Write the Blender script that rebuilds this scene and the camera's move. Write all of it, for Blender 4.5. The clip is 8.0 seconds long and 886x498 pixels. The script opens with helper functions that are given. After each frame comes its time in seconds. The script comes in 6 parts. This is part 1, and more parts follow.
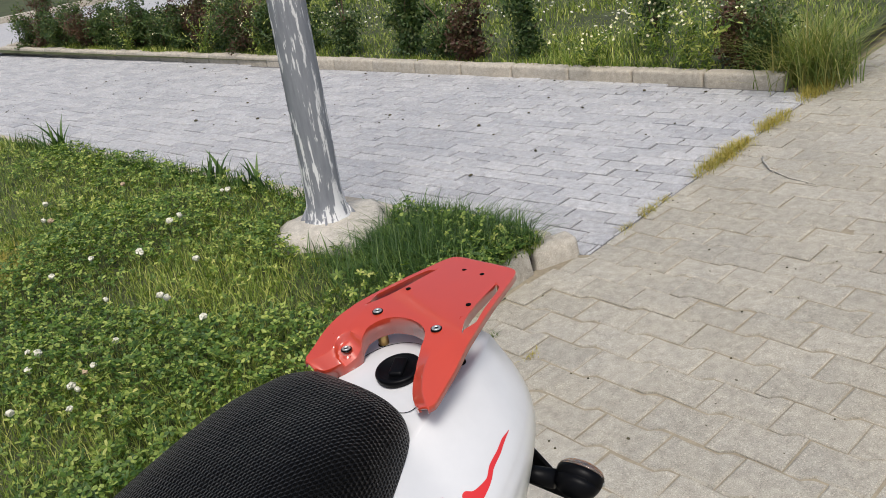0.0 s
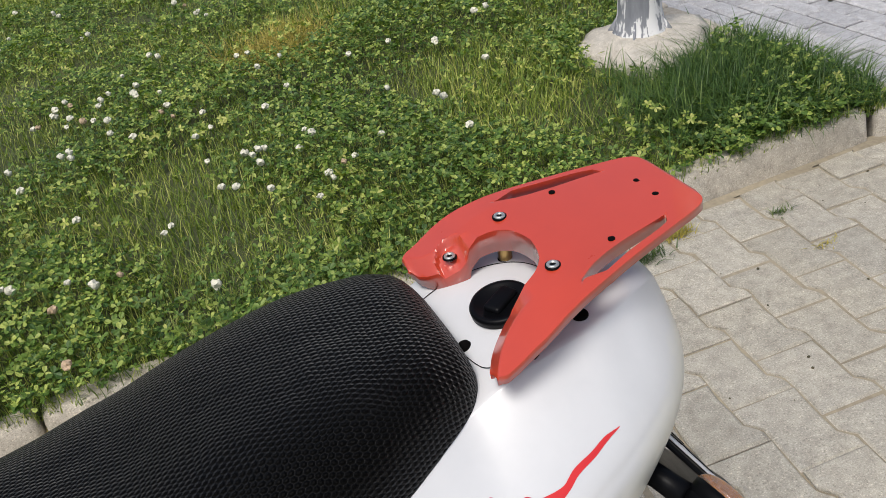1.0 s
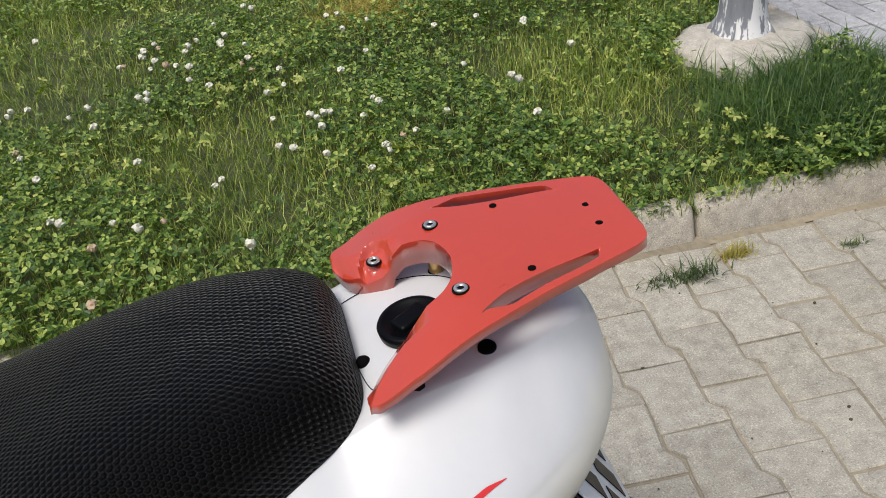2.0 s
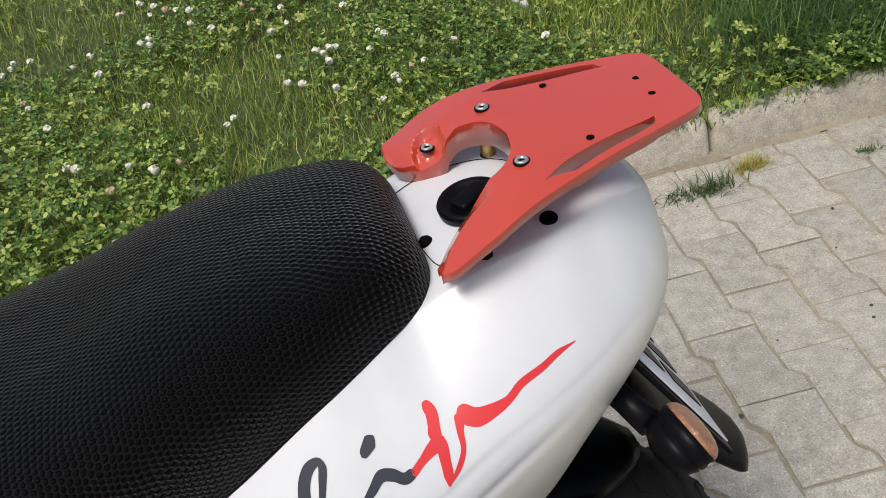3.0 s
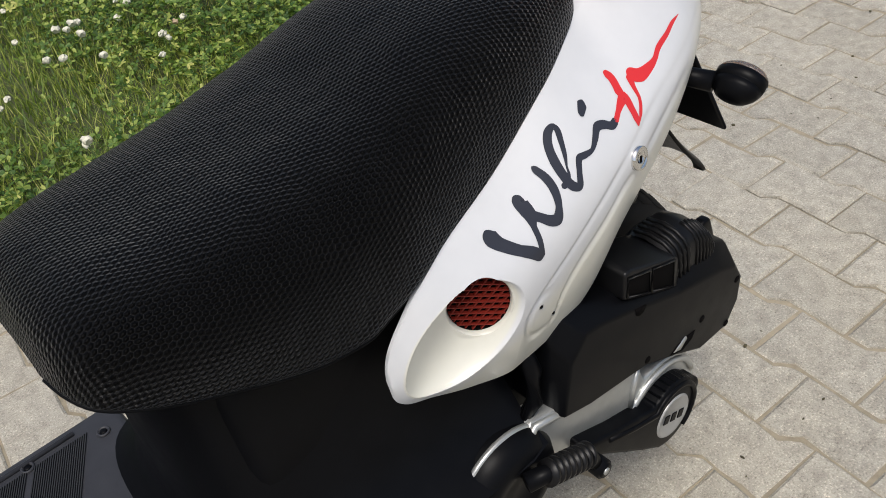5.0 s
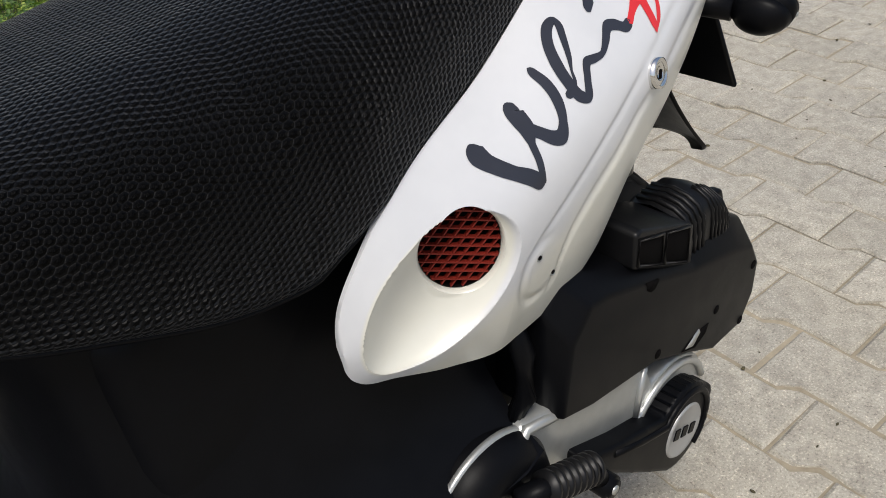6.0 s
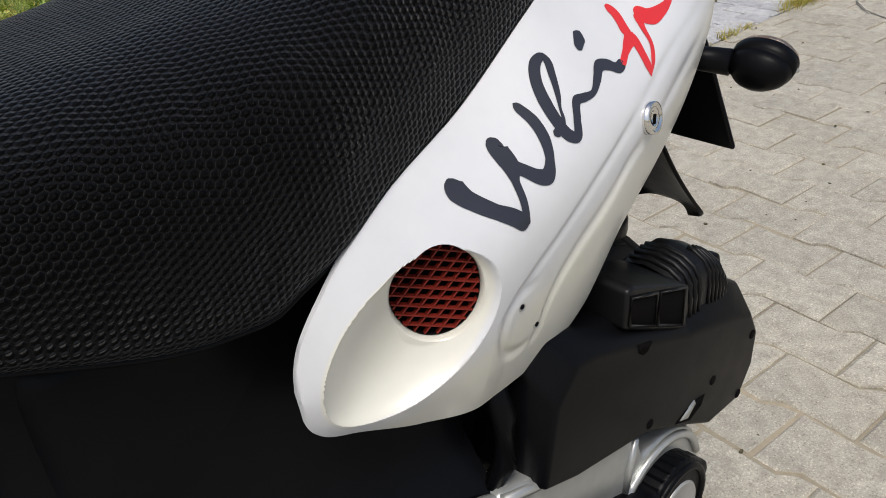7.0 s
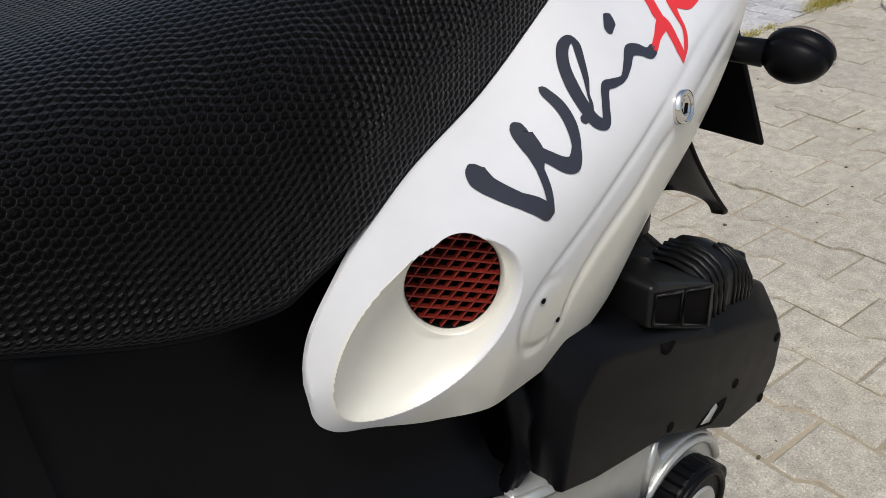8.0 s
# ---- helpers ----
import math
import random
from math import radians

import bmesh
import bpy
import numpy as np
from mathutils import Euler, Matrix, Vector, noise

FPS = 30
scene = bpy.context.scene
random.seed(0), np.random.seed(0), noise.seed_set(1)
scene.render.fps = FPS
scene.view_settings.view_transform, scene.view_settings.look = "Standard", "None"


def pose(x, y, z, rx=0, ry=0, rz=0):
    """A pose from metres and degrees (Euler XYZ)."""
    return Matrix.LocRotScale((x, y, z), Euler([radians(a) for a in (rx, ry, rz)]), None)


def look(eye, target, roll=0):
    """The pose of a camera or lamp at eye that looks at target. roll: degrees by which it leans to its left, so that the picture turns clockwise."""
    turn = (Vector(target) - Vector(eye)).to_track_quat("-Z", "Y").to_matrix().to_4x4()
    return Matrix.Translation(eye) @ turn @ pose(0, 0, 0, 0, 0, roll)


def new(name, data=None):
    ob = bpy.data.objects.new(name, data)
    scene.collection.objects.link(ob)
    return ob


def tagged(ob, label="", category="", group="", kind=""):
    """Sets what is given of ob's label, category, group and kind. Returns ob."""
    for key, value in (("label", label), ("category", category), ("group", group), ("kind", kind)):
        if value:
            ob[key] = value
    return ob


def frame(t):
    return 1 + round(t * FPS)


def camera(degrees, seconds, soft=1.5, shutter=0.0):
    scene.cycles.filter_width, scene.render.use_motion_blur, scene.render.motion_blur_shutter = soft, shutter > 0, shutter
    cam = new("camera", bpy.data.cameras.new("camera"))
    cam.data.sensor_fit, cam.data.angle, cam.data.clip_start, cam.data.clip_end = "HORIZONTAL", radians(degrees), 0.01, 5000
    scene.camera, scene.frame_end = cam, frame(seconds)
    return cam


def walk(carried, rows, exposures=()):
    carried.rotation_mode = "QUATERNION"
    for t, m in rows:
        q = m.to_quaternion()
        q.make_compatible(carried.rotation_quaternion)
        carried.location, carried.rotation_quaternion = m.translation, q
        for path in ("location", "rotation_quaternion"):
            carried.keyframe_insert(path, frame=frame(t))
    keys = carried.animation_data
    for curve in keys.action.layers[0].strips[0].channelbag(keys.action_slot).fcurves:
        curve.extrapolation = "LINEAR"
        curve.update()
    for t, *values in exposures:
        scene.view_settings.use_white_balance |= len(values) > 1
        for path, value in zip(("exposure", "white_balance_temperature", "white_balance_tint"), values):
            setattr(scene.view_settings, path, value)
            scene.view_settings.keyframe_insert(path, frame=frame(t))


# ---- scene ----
cam = camera(53.6, 8.0, soft=0.9)
PATH = [
    (0, (-0.631, -0.721, 1.407), (0.668, 0.585, 0.629), -9.3),
    (0.5, (-0.414, -0.636, 1.371), (0.75, 0.649, 0.374), -6.4),
    (0.8, (-0.331, -0.609, 1.346), (0.497, 0.884, 0.304), -9.3),
    (1, (-0.273, -0.607, 1.342), (0.25, 1.001, 0.274), -10.9),
    (1.2, (-0.2, -0.595, 1.335), (0.212, 1.046, 0.27), -10.3),
    (2.3, (-0.1, -0.586, 1.3), (0.187, 1.064, 0.208), -7.6),
    (2.5, (-0.098, -0.588, 1.294), (0.189, 1.057, 0.194), -7.8),
    (3, (-0.167, -0.615, 1.276), (0.098, 0.977, 0.096), -10.9),
    (3.3, (-0.295, -0.626, 1.291), (0.007, 0.96, 0.11), -10.9),
    (3.5, (-0.404, -0.609, 1.269), (0.075, 0.921, 0.074), -7.4),
    (3.8, (-0.551, -0.601, 1.242), (0.098, 0.837, 0.013), -5.1),
    (4, (-0.608, -0.624, 1.254), (0.043, 0.797, 0.006), -5.5),
    (4.2, (-0.655, -0.643, 1.259), (0.015, 0.755, -0.005), -5.8),
    (4.4, (-0.695, -0.695, 1.253), (0.012, 0.694, -0.001), -6.3),
    (4.5, (-0.712, -0.704, 1.257), (0.024, 0.663, -0.003), -7.2),
    (4.8, (-0.729, -0.703, 1.266), (0.128, 0.578, -0.009), -8.6),
    (5, (-0.745, -0.65, 1.235), (0.199, 0.578, -0.031), -8.4),
    (5.2, (-0.756, -0.607, 1.204), (0.235, 0.586, -0.06), -8.6),
    (6.3, (-0.696, -0.554, 0.978), (0.465, 0.683, -0.081), -4.8),
    (6.5, (-0.692, -0.556, 0.974), (0.493, 0.697, -0.038), -4.4),
    (7, (-0.686, -0.547, 0.969), (0.509, 0.726, -0.006), -3.4),
    (7.5, (-0.679, -0.535, 0.954), (0.513, 0.749, -0.011), -2.8),
    (8, (-0.675, -0.528, 0.951), (0.499, 0.762, -0.028), -2.5),
]
walk(cam, [(t, look(eye, target, roll)) for t, eye, target, roll in PATH])

# ---------------------------------------------------------------- light
world = bpy.data.worlds.new("sky")
scene.world = world
world.use_nodes = True
wn = world.node_tree.nodes
sky = wn.new("ShaderNodeTexSky")
sky.sky_type = "NISHITA"
sky.sun_disc = False
sky.sun_elevation, sky.sun_rotation = radians(62), radians(228)
sky.dust_density = 4.0
sky.air_density = 1.0
world.node_tree.links.new(sky.outputs["Color"], wn["Background"].inputs["Color"])
wn["Background"].inputs["Strength"].default_value = 0.115
sun = new("sun", bpy.data.lights.new("sun", "SUN"))
sun.data.energy, sun.data.angle, sun.data.color = 2.1, radians(22), (1.0, 0.975, 0.935)
SUN_AZ, SUN_EL = radians(222), radians(62)
sun.matrix_world = look((math.cos(SUN_AZ) * 20 * math.cos(SUN_EL), math.sin(SUN_AZ) * 20 * math.cos(SUN_EL), 20 * math.sin(SUN_EL)), (0, 0, 0))
scene.view_settings.exposure = 0.22


# ---------------------------------------------------------------- materials
def node_mat(name):
    m = bpy.data.materials.new(name)
    m.use_nodes = True
    return m, m.node_tree.nodes, m.node_tree.links, m.node_tree.nodes["Principled BSDF"]


def noise_tex(n, l, scale, detail=5.0, rough=0.6, coord=None, kind="Object"):
    t = n.new("ShaderNodeTexNoise")
    t.inputs["Scale"].default_value, t.inputs["Detail"].default_value, t.inputs["Roughness"].default_value = scale, detail, rough
    if coord is None:
        coord = n.new("ShaderNodeTexCoord").outputs[kind]
    l.new(coord, t.inputs["Vector"])
    return t.outputs["Fac"]


def ramp(n, l, fac, stops):
    r = n.new("ShaderNodeValToRGB")
    e = r.color_ramp.elements
    while len(e) < len(stops):
        e.new(0.5)
    for el, (p, c) in zip(e, stops):
        el.position, el.color = p, (*c, 1)
    l.new(fac, r.inputs["Fac"])
    return r.outputs["Color"]


def mixed(n, l, fac, a, b, mode="MIX"):
    m = n.new("ShaderNodeMix")
    m.data_type, m.blend_type = "RGBA", mode
    for sock, v in ((m.inputs["Factor"], fac), (m.inputs["A"], a), (m.inputs["B"], b)):
        if isinstance(v, (int, float)):
            sock.default_value = v
        elif isinstance(v, tuple):
            sock.default_value = (*v, 1)
        else:
            l.new(v, sock)
    return m.outputs["Result"]


def bump(n, l, b, height, strength=0.3, dist=0.002, normal=None):
    u = n.new("ShaderNodeBump")
    u.inputs["Strength"].default_value, u.inputs["Distance"].default_value = strength, dist
    l.new(height, u.inputs["Height"])
    if normal:
        l.new(normal, u.inputs["Normal"])
    if b:
        l.new(u.outputs["Normal"], b.inputs["Normal"])
    return u.outputs["Normal"]


def math_node(n, l, op, *vals):
    m = n.new("ShaderNodeMath")
    m.operation = op
    for sock, v in zip(m.inputs, vals):
        if isinstance(v, (int, float)):
            sock.default_value = v
        else:
            l.new(v, sock)
    return m.outputs[0]


def simple(name, color, rough=0.5, metal=0.0, vary=0.12, scale=30.0, bump_s=0.0, coat=0.0, big=3.0, spec=0.5):
    """Paint, plastic or metal with mottling at two scales and a fine relief."""
    m, n, l, b = node_mat(name)
    fine, broad = noise_tex(n, l, scale), noise_tex(n, l, big, 3.0)
    dark = tuple(c * (1 - vary) for c in color)
    light = tuple(min(1, c * (1 + vary)) for c in color)
    c1 = ramp(n, l, fine, [(0.3, dark), (0.7, light)])
    c2 = ramp(n, l, broad, [(0.3, dark), (0.7, light)])
    l.new(mixed(n, l, 0.5, c1, c2), b.inputs["Base Color"])
    r = n.new("ShaderNodeMapRange")
    r.inputs["To Min"].default_value, r.inputs["To Max"].default_value = max(0.02, rough - 0.08), min(1, rough + 0.1)
    l.new(fine, r.inputs["Value"])
    l.new(r.outputs["Result"], b.inputs["Roughness"])
    b.inputs["Metallic"].default_value = metal
    b.inputs["Specular IOR Level"].default_value = spec
    b.inputs["Coat Weight"].default_value = coat
    b.inputs["Coat Roughness"].default_value = 0.05
    if bump_s:
        bump(n, l, b, noise_tex(n, l, scale * 12, 3.0), bump_s, 0.0008)
    return m


def paver_mat(name, dark, light, sand, joint=0.5):
    """Worn concrete block: tone by block, sandy grain, pits and stains."""
    m, n, l, b = node_mat(name)
    co = n.new("ShaderNodeTexCoord").outputs["Object"]
    geo = n.new("ShaderNodeNewGeometry").outputs["Position"]
    rnd = n.new("ShaderNodeObjectInfo").outputs["Random"]
    isl = n.new("ShaderNodeNewGeometry").outputs["Random Per Island"]
    r = math_node(n, l, "FRACT", math_node(n, l, "ADD", rnd, isl))
    tone = ramp(n, l, r, [(0.0, dark), (0.5, tuple((a + c) / 2 for a, c in zip(dark, light))), (1.0, light)])
    broad = noise_tex(n, l, 2.2, 4.0, coord=geo)
    stain = ramp(n, l, broad, [(0.35, tuple(c * 0.82 for c in light)), (0.65, sand)])
    grain = noise_tex(n, l, 270.0, 3.0, 0.75, coord=geo)
    mid = noise_tex(n, l, 28.0, 5.0, 0.7, coord=geo)
    c = mixed(n, l, 0.45, tone, stain)
    c = mixed(n, l, 0.55, c, ramp(n, l, mid, [(0.3, (0.5, 0.47, 0.43)), (0.7, (1.25, 1.24, 1.22))]), "MULTIPLY")
    c = mixed(n, l, 0.8, c, ramp(n, l, grain, [(0.33, (0.42, 0.41, 0.39)), (0.44, (0.95, 0.95, 0.95)), (0.57, (1, 1, 1)), (0.66, (1.75, 1.73, 1.66))]), "MULTIPLY")
    l.new(c, b.inputs["Base Color"])
    b.inputs["Roughness"].default_value = 0.9
    h = math_node(n, l, "ADD", math_node(n, l, "MULTIPLY", grain, 0.5), mid)
    bump(n, l, b, h, 0.75, 0.004)
    return m


def foliage(name, a, bcol, c, rough=0.55, trans=0.25):
    """Leaves and blades: tone by leaf, with some light passing through."""
    m, n, l, b = node_mat(name)
    isl = n.new("ShaderNodeNewGeometry").outputs["Random Per Island"]
    geo = n.new("ShaderNodeNewGeometry").outputs["Position"]
    broad = noise_tex(n, l, 1.6, 4.0, coord=geo)
    t1 = ramp(n, l, isl, [(0.0, a), (0.6, bcol), (1.0, c)])
    t2 = ramp(n, l, broad, [(0.3, (0.7, 0.75, 0.7)), (0.7, (1.3, 1.2, 1.1))])
    col = mixed(n, l, 0.8, t1, t2, "MULTIPLY")
    l.new(col, b.inputs["Base Color"])
    b.inputs["Roughness"].default_value = rough
    tr = n.new("ShaderNodeBsdfTranslucent")
    l.new(mixed(n, l, 1.0, col, (1.3, 1.5, 0.6), "MULTIPLY"), tr.inputs["Color"])
    mx = n.new("ShaderNodeMixShader")
    mx.inputs["Fac"].default_value = trans
    l.new(b.outputs["BSDF"], mx.inputs[1])
    l.new(tr.outputs["BSDF"], mx.inputs[2])
    l.new(mx.outputs["Shader"], n["Material Output"].inputs["Surface"])
    return m


def seat_fabric():
    """Black spacer mesh: a honeycomb of open cells over a darker base, laid along the seat's own run."""
    m, n, l, b = node_mat("seat_mesh_fabric")
    uv = n.new("ShaderNodeUVMap")
    uv.uv_map = "run"
    wob = n.new("ShaderNodeTexNoise")
    wob.inputs["Scale"].default_value, wob.inputs["Detail"].default_value = 22.0, 2.0
    l.new(uv.outputs["UV"], wob.inputs["Vector"])
    shift = n.new("ShaderNodeVectorMath")
    shift.operation = "MULTIPLY_ADD"
    shift.inputs[1].default_value = (0.012, 0.012, 0)
    l.new(wob.outputs["Color"], shift.inputs[0])
    l.new(uv.outputs["UV"], shift.inputs[2])
    sep = n.new("ShaderNodeSeparateXYZ")
    l.new(shift.outputs["Vector"], sep.inputs["Vector"])
    sx, sy = 0.0114, 0.0051
    u = math_node(n, l, "DIVIDE", sep.outputs["Y"], sy)
    v = math_node(n, l, "DIVIDE", sep.outputs["X"], sx)

    def cell(du, dv):
        """Distance to a hexagon's edge on one of two staggered lattices; 0.5 on the edge."""
        fv = math_node(n, l, "ABSOLUTE", math_node(n, l, "SUBTRACT", math_node(n, l, "FRACT", math_node(n, l, "ADD", u, du)), 0.5))
        fu = math_node(n, l, "MULTIPLY", math_node(n, l, "ABSOLUTE", math_node(n, l, "SUBTRACT", math_node(n, l, "FRACT", math_node(n, l, "ADD", v, dv)), 0.5)), 1.732)
        slant = math_node(n, l, "ADD", math_node(n, l, "MULTIPLY", fu, 0.866), math_node(n, l, "MULTIPLY", fv, 0.5))
        return math_node(n, l, "MAXIMUM", fv, slant)

    d = math_node(n, l, "MINIMUM", cell(0.0, 0.0), cell(0.5, 0.5))
    rim = n.new("ShaderNodeMapRange")
    rim.interpolation_type = "SMOOTHSTEP"
    rim.inputs["From Min"].default_value, rim.inputs["From Max"].default_value = 0.16, 0.5
    l.new(d, rim.inputs["Value"])
    rim = rim.outputs["Result"]
    weave = noise_tex(n, l, 900.0, 2.0)
    broad = noise_tex(n, l, 7.0, 4.0)
    c = mixed(n, l, rim, (0.0012, 0.0012, 0.0013), (0.003, 0.003, 0.0032))
    c = mixed(n, l, 0.5, c, ramp(n, l, broad, [(0.3, (0.75, 0.75, 0.75)), (0.7, (1.3, 1.3, 1.3))]), "MULTIPLY")
    l.new(c, b.inputs["Base Color"])
    b.inputs["Roughness"].default_value = 0.4
    gloss = n.new("ShaderNodeMapRange")
    gloss.inputs["To Min"].default_value, gloss.inputs["To Max"].default_value = 0.04, 0.12
    l.new(rim, gloss.inputs["Value"])
    l.new(gloss.outputs["Result"], b.inputs["Specular IOR Level"])
    b.inputs["Sheen Weight"].default_value, b.inputs["Sheen Roughness"].default_value = 0.085, 0.25
    h = math_node(n, l, "ADD", rim, math_node(n, l, "MULTIPLY", weave, 0.25))
    bump(n, l, b, h, 0.8, 0.0035)
    return m




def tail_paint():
    """White paint, tinted cream in the scoop and below the upper crease."""
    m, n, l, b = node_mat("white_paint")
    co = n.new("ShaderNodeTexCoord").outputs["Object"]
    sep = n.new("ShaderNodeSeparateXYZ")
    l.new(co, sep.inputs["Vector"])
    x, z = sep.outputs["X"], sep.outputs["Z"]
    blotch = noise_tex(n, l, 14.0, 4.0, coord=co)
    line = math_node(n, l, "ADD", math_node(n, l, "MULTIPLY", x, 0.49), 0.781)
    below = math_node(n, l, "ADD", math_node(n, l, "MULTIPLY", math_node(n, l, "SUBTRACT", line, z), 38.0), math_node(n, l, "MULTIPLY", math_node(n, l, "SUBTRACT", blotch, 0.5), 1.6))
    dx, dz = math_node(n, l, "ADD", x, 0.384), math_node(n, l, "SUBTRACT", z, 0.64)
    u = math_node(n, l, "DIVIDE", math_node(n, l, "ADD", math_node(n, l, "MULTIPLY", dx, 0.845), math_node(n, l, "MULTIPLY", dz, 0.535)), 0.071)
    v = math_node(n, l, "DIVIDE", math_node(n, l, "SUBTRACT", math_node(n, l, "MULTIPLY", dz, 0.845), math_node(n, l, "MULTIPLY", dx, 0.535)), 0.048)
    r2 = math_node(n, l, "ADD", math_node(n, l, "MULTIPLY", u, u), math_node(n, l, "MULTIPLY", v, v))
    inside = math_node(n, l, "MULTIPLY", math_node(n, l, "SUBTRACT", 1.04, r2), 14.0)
    cream_mask = math_node(n, l, "MAXIMUM", below, inside)
    cream_mask.node.use_clamp = True
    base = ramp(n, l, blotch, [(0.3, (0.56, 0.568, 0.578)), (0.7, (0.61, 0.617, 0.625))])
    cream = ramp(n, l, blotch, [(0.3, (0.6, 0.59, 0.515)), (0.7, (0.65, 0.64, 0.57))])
    l.new(mixed(n, l, cream_mask, base, cream), b.inputs["Base Color"])
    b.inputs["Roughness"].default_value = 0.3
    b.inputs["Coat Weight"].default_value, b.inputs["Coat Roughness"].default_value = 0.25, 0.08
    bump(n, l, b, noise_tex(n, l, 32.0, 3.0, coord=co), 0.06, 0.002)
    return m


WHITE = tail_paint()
RED = simple("red_powder_coat", (0.5, 0.052, 0.024), 0.3, 0, 0.06, 25, 0.0, 1.0, spec=0.3)
RED.node_tree.nodes["Principled BSDF"].inputs["Coat IOR"].default_value = 1.64
RED.node_tree.nodes["Principled BSDF"].inputs["Coat Roughness"].default_value = 0.06
BLACK = simple("black_plastic", (0.003, 0.0032, 0.004), 0.38, 0, 0.3, 40, 0.12, spec=0.09)
GREY_PL = simple("charcoal_plastic", (0.034, 0.035, 0.04), 0.5, 0, 0.25, 40, 0.2, spec=0.25)
MAT = simple("ribbed_rubber", (0.02, 0.021, 0.022), 0.6, 0, 0.25, 60, 0.1, spec=0.3)
RUBBER = simple("tyre_rubber", (0.012, 0.0115, 0.011), 0.75, 0, 0.3, 60, 0.2, spec=0.2)
STEEL = simple("cast_aluminium", (0.42, 0.43, 0.415), 0.3, 0.6, 0.14, 50, 0.15)
SATIN = simple("satin_black_rubber", (0.006, 0.006, 0.0065), 0.36, 0, 0.25, 60, 0.1, spec=0.22)
CHROME = simple("chrome", (0.75, 0.74, 0.72), 0.12, 1.0, 0.05, 60)
BRASS = simple("brass_post", (0.5, 0.34, 0.14), 0.3, 1.0, 0.12, 80)
# Near-black colour painting the shade inside holes; seam, rubber stop and nut share it.
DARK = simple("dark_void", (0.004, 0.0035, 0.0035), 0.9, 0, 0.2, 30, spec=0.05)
MESH_RED = simple("red_brown_mesh", (0.16, 0.016, 0.01), 0.4, 0, 0.2, 90, spec=0.25)
DECAL_BLACK = simple("anthracite_vinyl", (0.025, 0.027, 0.036), 0.3, 0, 0.15, 30, 0, 0.1, spec=0.4)
DECAL_RED = simple("red_vinyl", (0.6, 0.022, 0.022), 0.3, 0, 0.08, 30, 0, 0.4)
AMBER = simple("amber_reflector", (0.85, 0.24, 0.03), 0.25, 0, 0.45, 160, 0.3, 0.3)
CLEAR = simple("clear_lens", (0.9, 0.88, 0.85), 0.1, 0, 0.06, 120, 0.2)
CLEAR.node_tree.nodes["Principled BSDF"].inputs["Transmission Weight"].default_value = 0.93
PLATE_W = simple("plate_white", (0.72, 0.73, 0.74), 0.35, 0, 0.06, 60)
SEAT = seat_fabric()
BEIGE = paver_mat("beige_concrete_block", (0.325, 0.306, 0.26), (0.433, 0.41, 0.353), (0.45, 0.414, 0.33))
GREYB = paver_mat("grey_concrete_block", (0.33, 0.34, 0.365), (0.5, 0.505, 0.52), (0.47, 0.465, 0.46))
KERB = paver_mat("kerb_concrete", (0.4, 0.37, 0.31), (0.54, 0.5, 0.43), (0.48, 0.42, 0.33))
PADC = paver_mat("pad_concrete", (0.45, 0.42, 0.37), (0.55, 0.52, 0.46), (0.5, 0.46, 0.38))
SAND = simple("joint_sand", (0.28, 0.24, 0.17), 0.95, 0, 0.35, 60, 0.8)
GRIT = simple("grey_joint_grit", (0.13, 0.125, 0.12), 0.95, 0, 0.4, 60, 0.6)
TURF = simple("turf_soil", (0.05, 0.06, 0.02), 0.95, 0, 0.45, 9, 0.8)
SOIL = simple("soil", (0.07, 0.06, 0.03), 0.95, 0, 0.5, 20, 0.8)
GRASS = foliage("grass_blades", (0.07, 0.13, 0.017), (0.21, 0.285, 0.04), (0.5, 0.5, 0.16))
CLOVER = foliage("clover_leaves", (0.03, 0.08, 0.012), (0.115, 0.2, 0.028), (0.38, 0.45, 0.11))
WEEDY = foliage("dry_weed", (0.3, 0.25, 0.05), (0.45, 0.36, 0.09), (0.26, 0.28, 0.06))
SHRUB = foliage("shrub_leaves", (0.03, 0.06, 0.016), (0.06, 0.11, 0.028), (0.14, 0.17, 0.05))
RANK = foliage("rank_grass", (0.025, 0.065, 0.012), (0.06, 0.125, 0.022), (0.15, 0.22, 0.05))
SHRUB_R = foliage("bronze_leaves", (0.07, 0.03, 0.022), (0.11, 0.06, 0.035), (0.07, 0.1, 0.035))
PETAL = simple("clover_petals", (0.62, 0.6, 0.48), 0.6, 0, 0.15, 300)
FADED = simple("faded_petals", (0.42, 0.31, 0.2), 0.7, 0, 0.3, 300)
STALK = simple("stalk_green", (0.1, 0.16, 0.05), 0.6, 0, 0.2, 200)
WOOD = simple("twig_bark", (0.12, 0.08, 0.05), 0.85, 0, 0.3, 80, 0.4)


# ---------------------------------------------------------------- mesh tools
def smooth(me, on=True):
    me.polygons.foreach_set("use_smooth", [on] * len(me.polygons))
    return me


def link(name, me, material, parent=None, label="", shade=True):
    if material is not None and not me.materials:
        me.materials.append(material)
    smooth(me, shade)
    ob = new(name, me)
    if parent is not None:
        ob.parent = parent
    return tagged(ob, label)


def part(name, bm, material, parent, label="", shade=True):
    me = bpy.data.meshes.new(name)
    bm.normal_update()
    bm.to_mesh(me)
    bm.free()
    return link(name, me, material, parent, label, shade)


def thing(name, label, category, group="", at=(0, 0, 0)):
    ob = new(name)
    ob.empty_display_size = 0.05
    ob.location = at
    return tagged(ob, label, category, group)


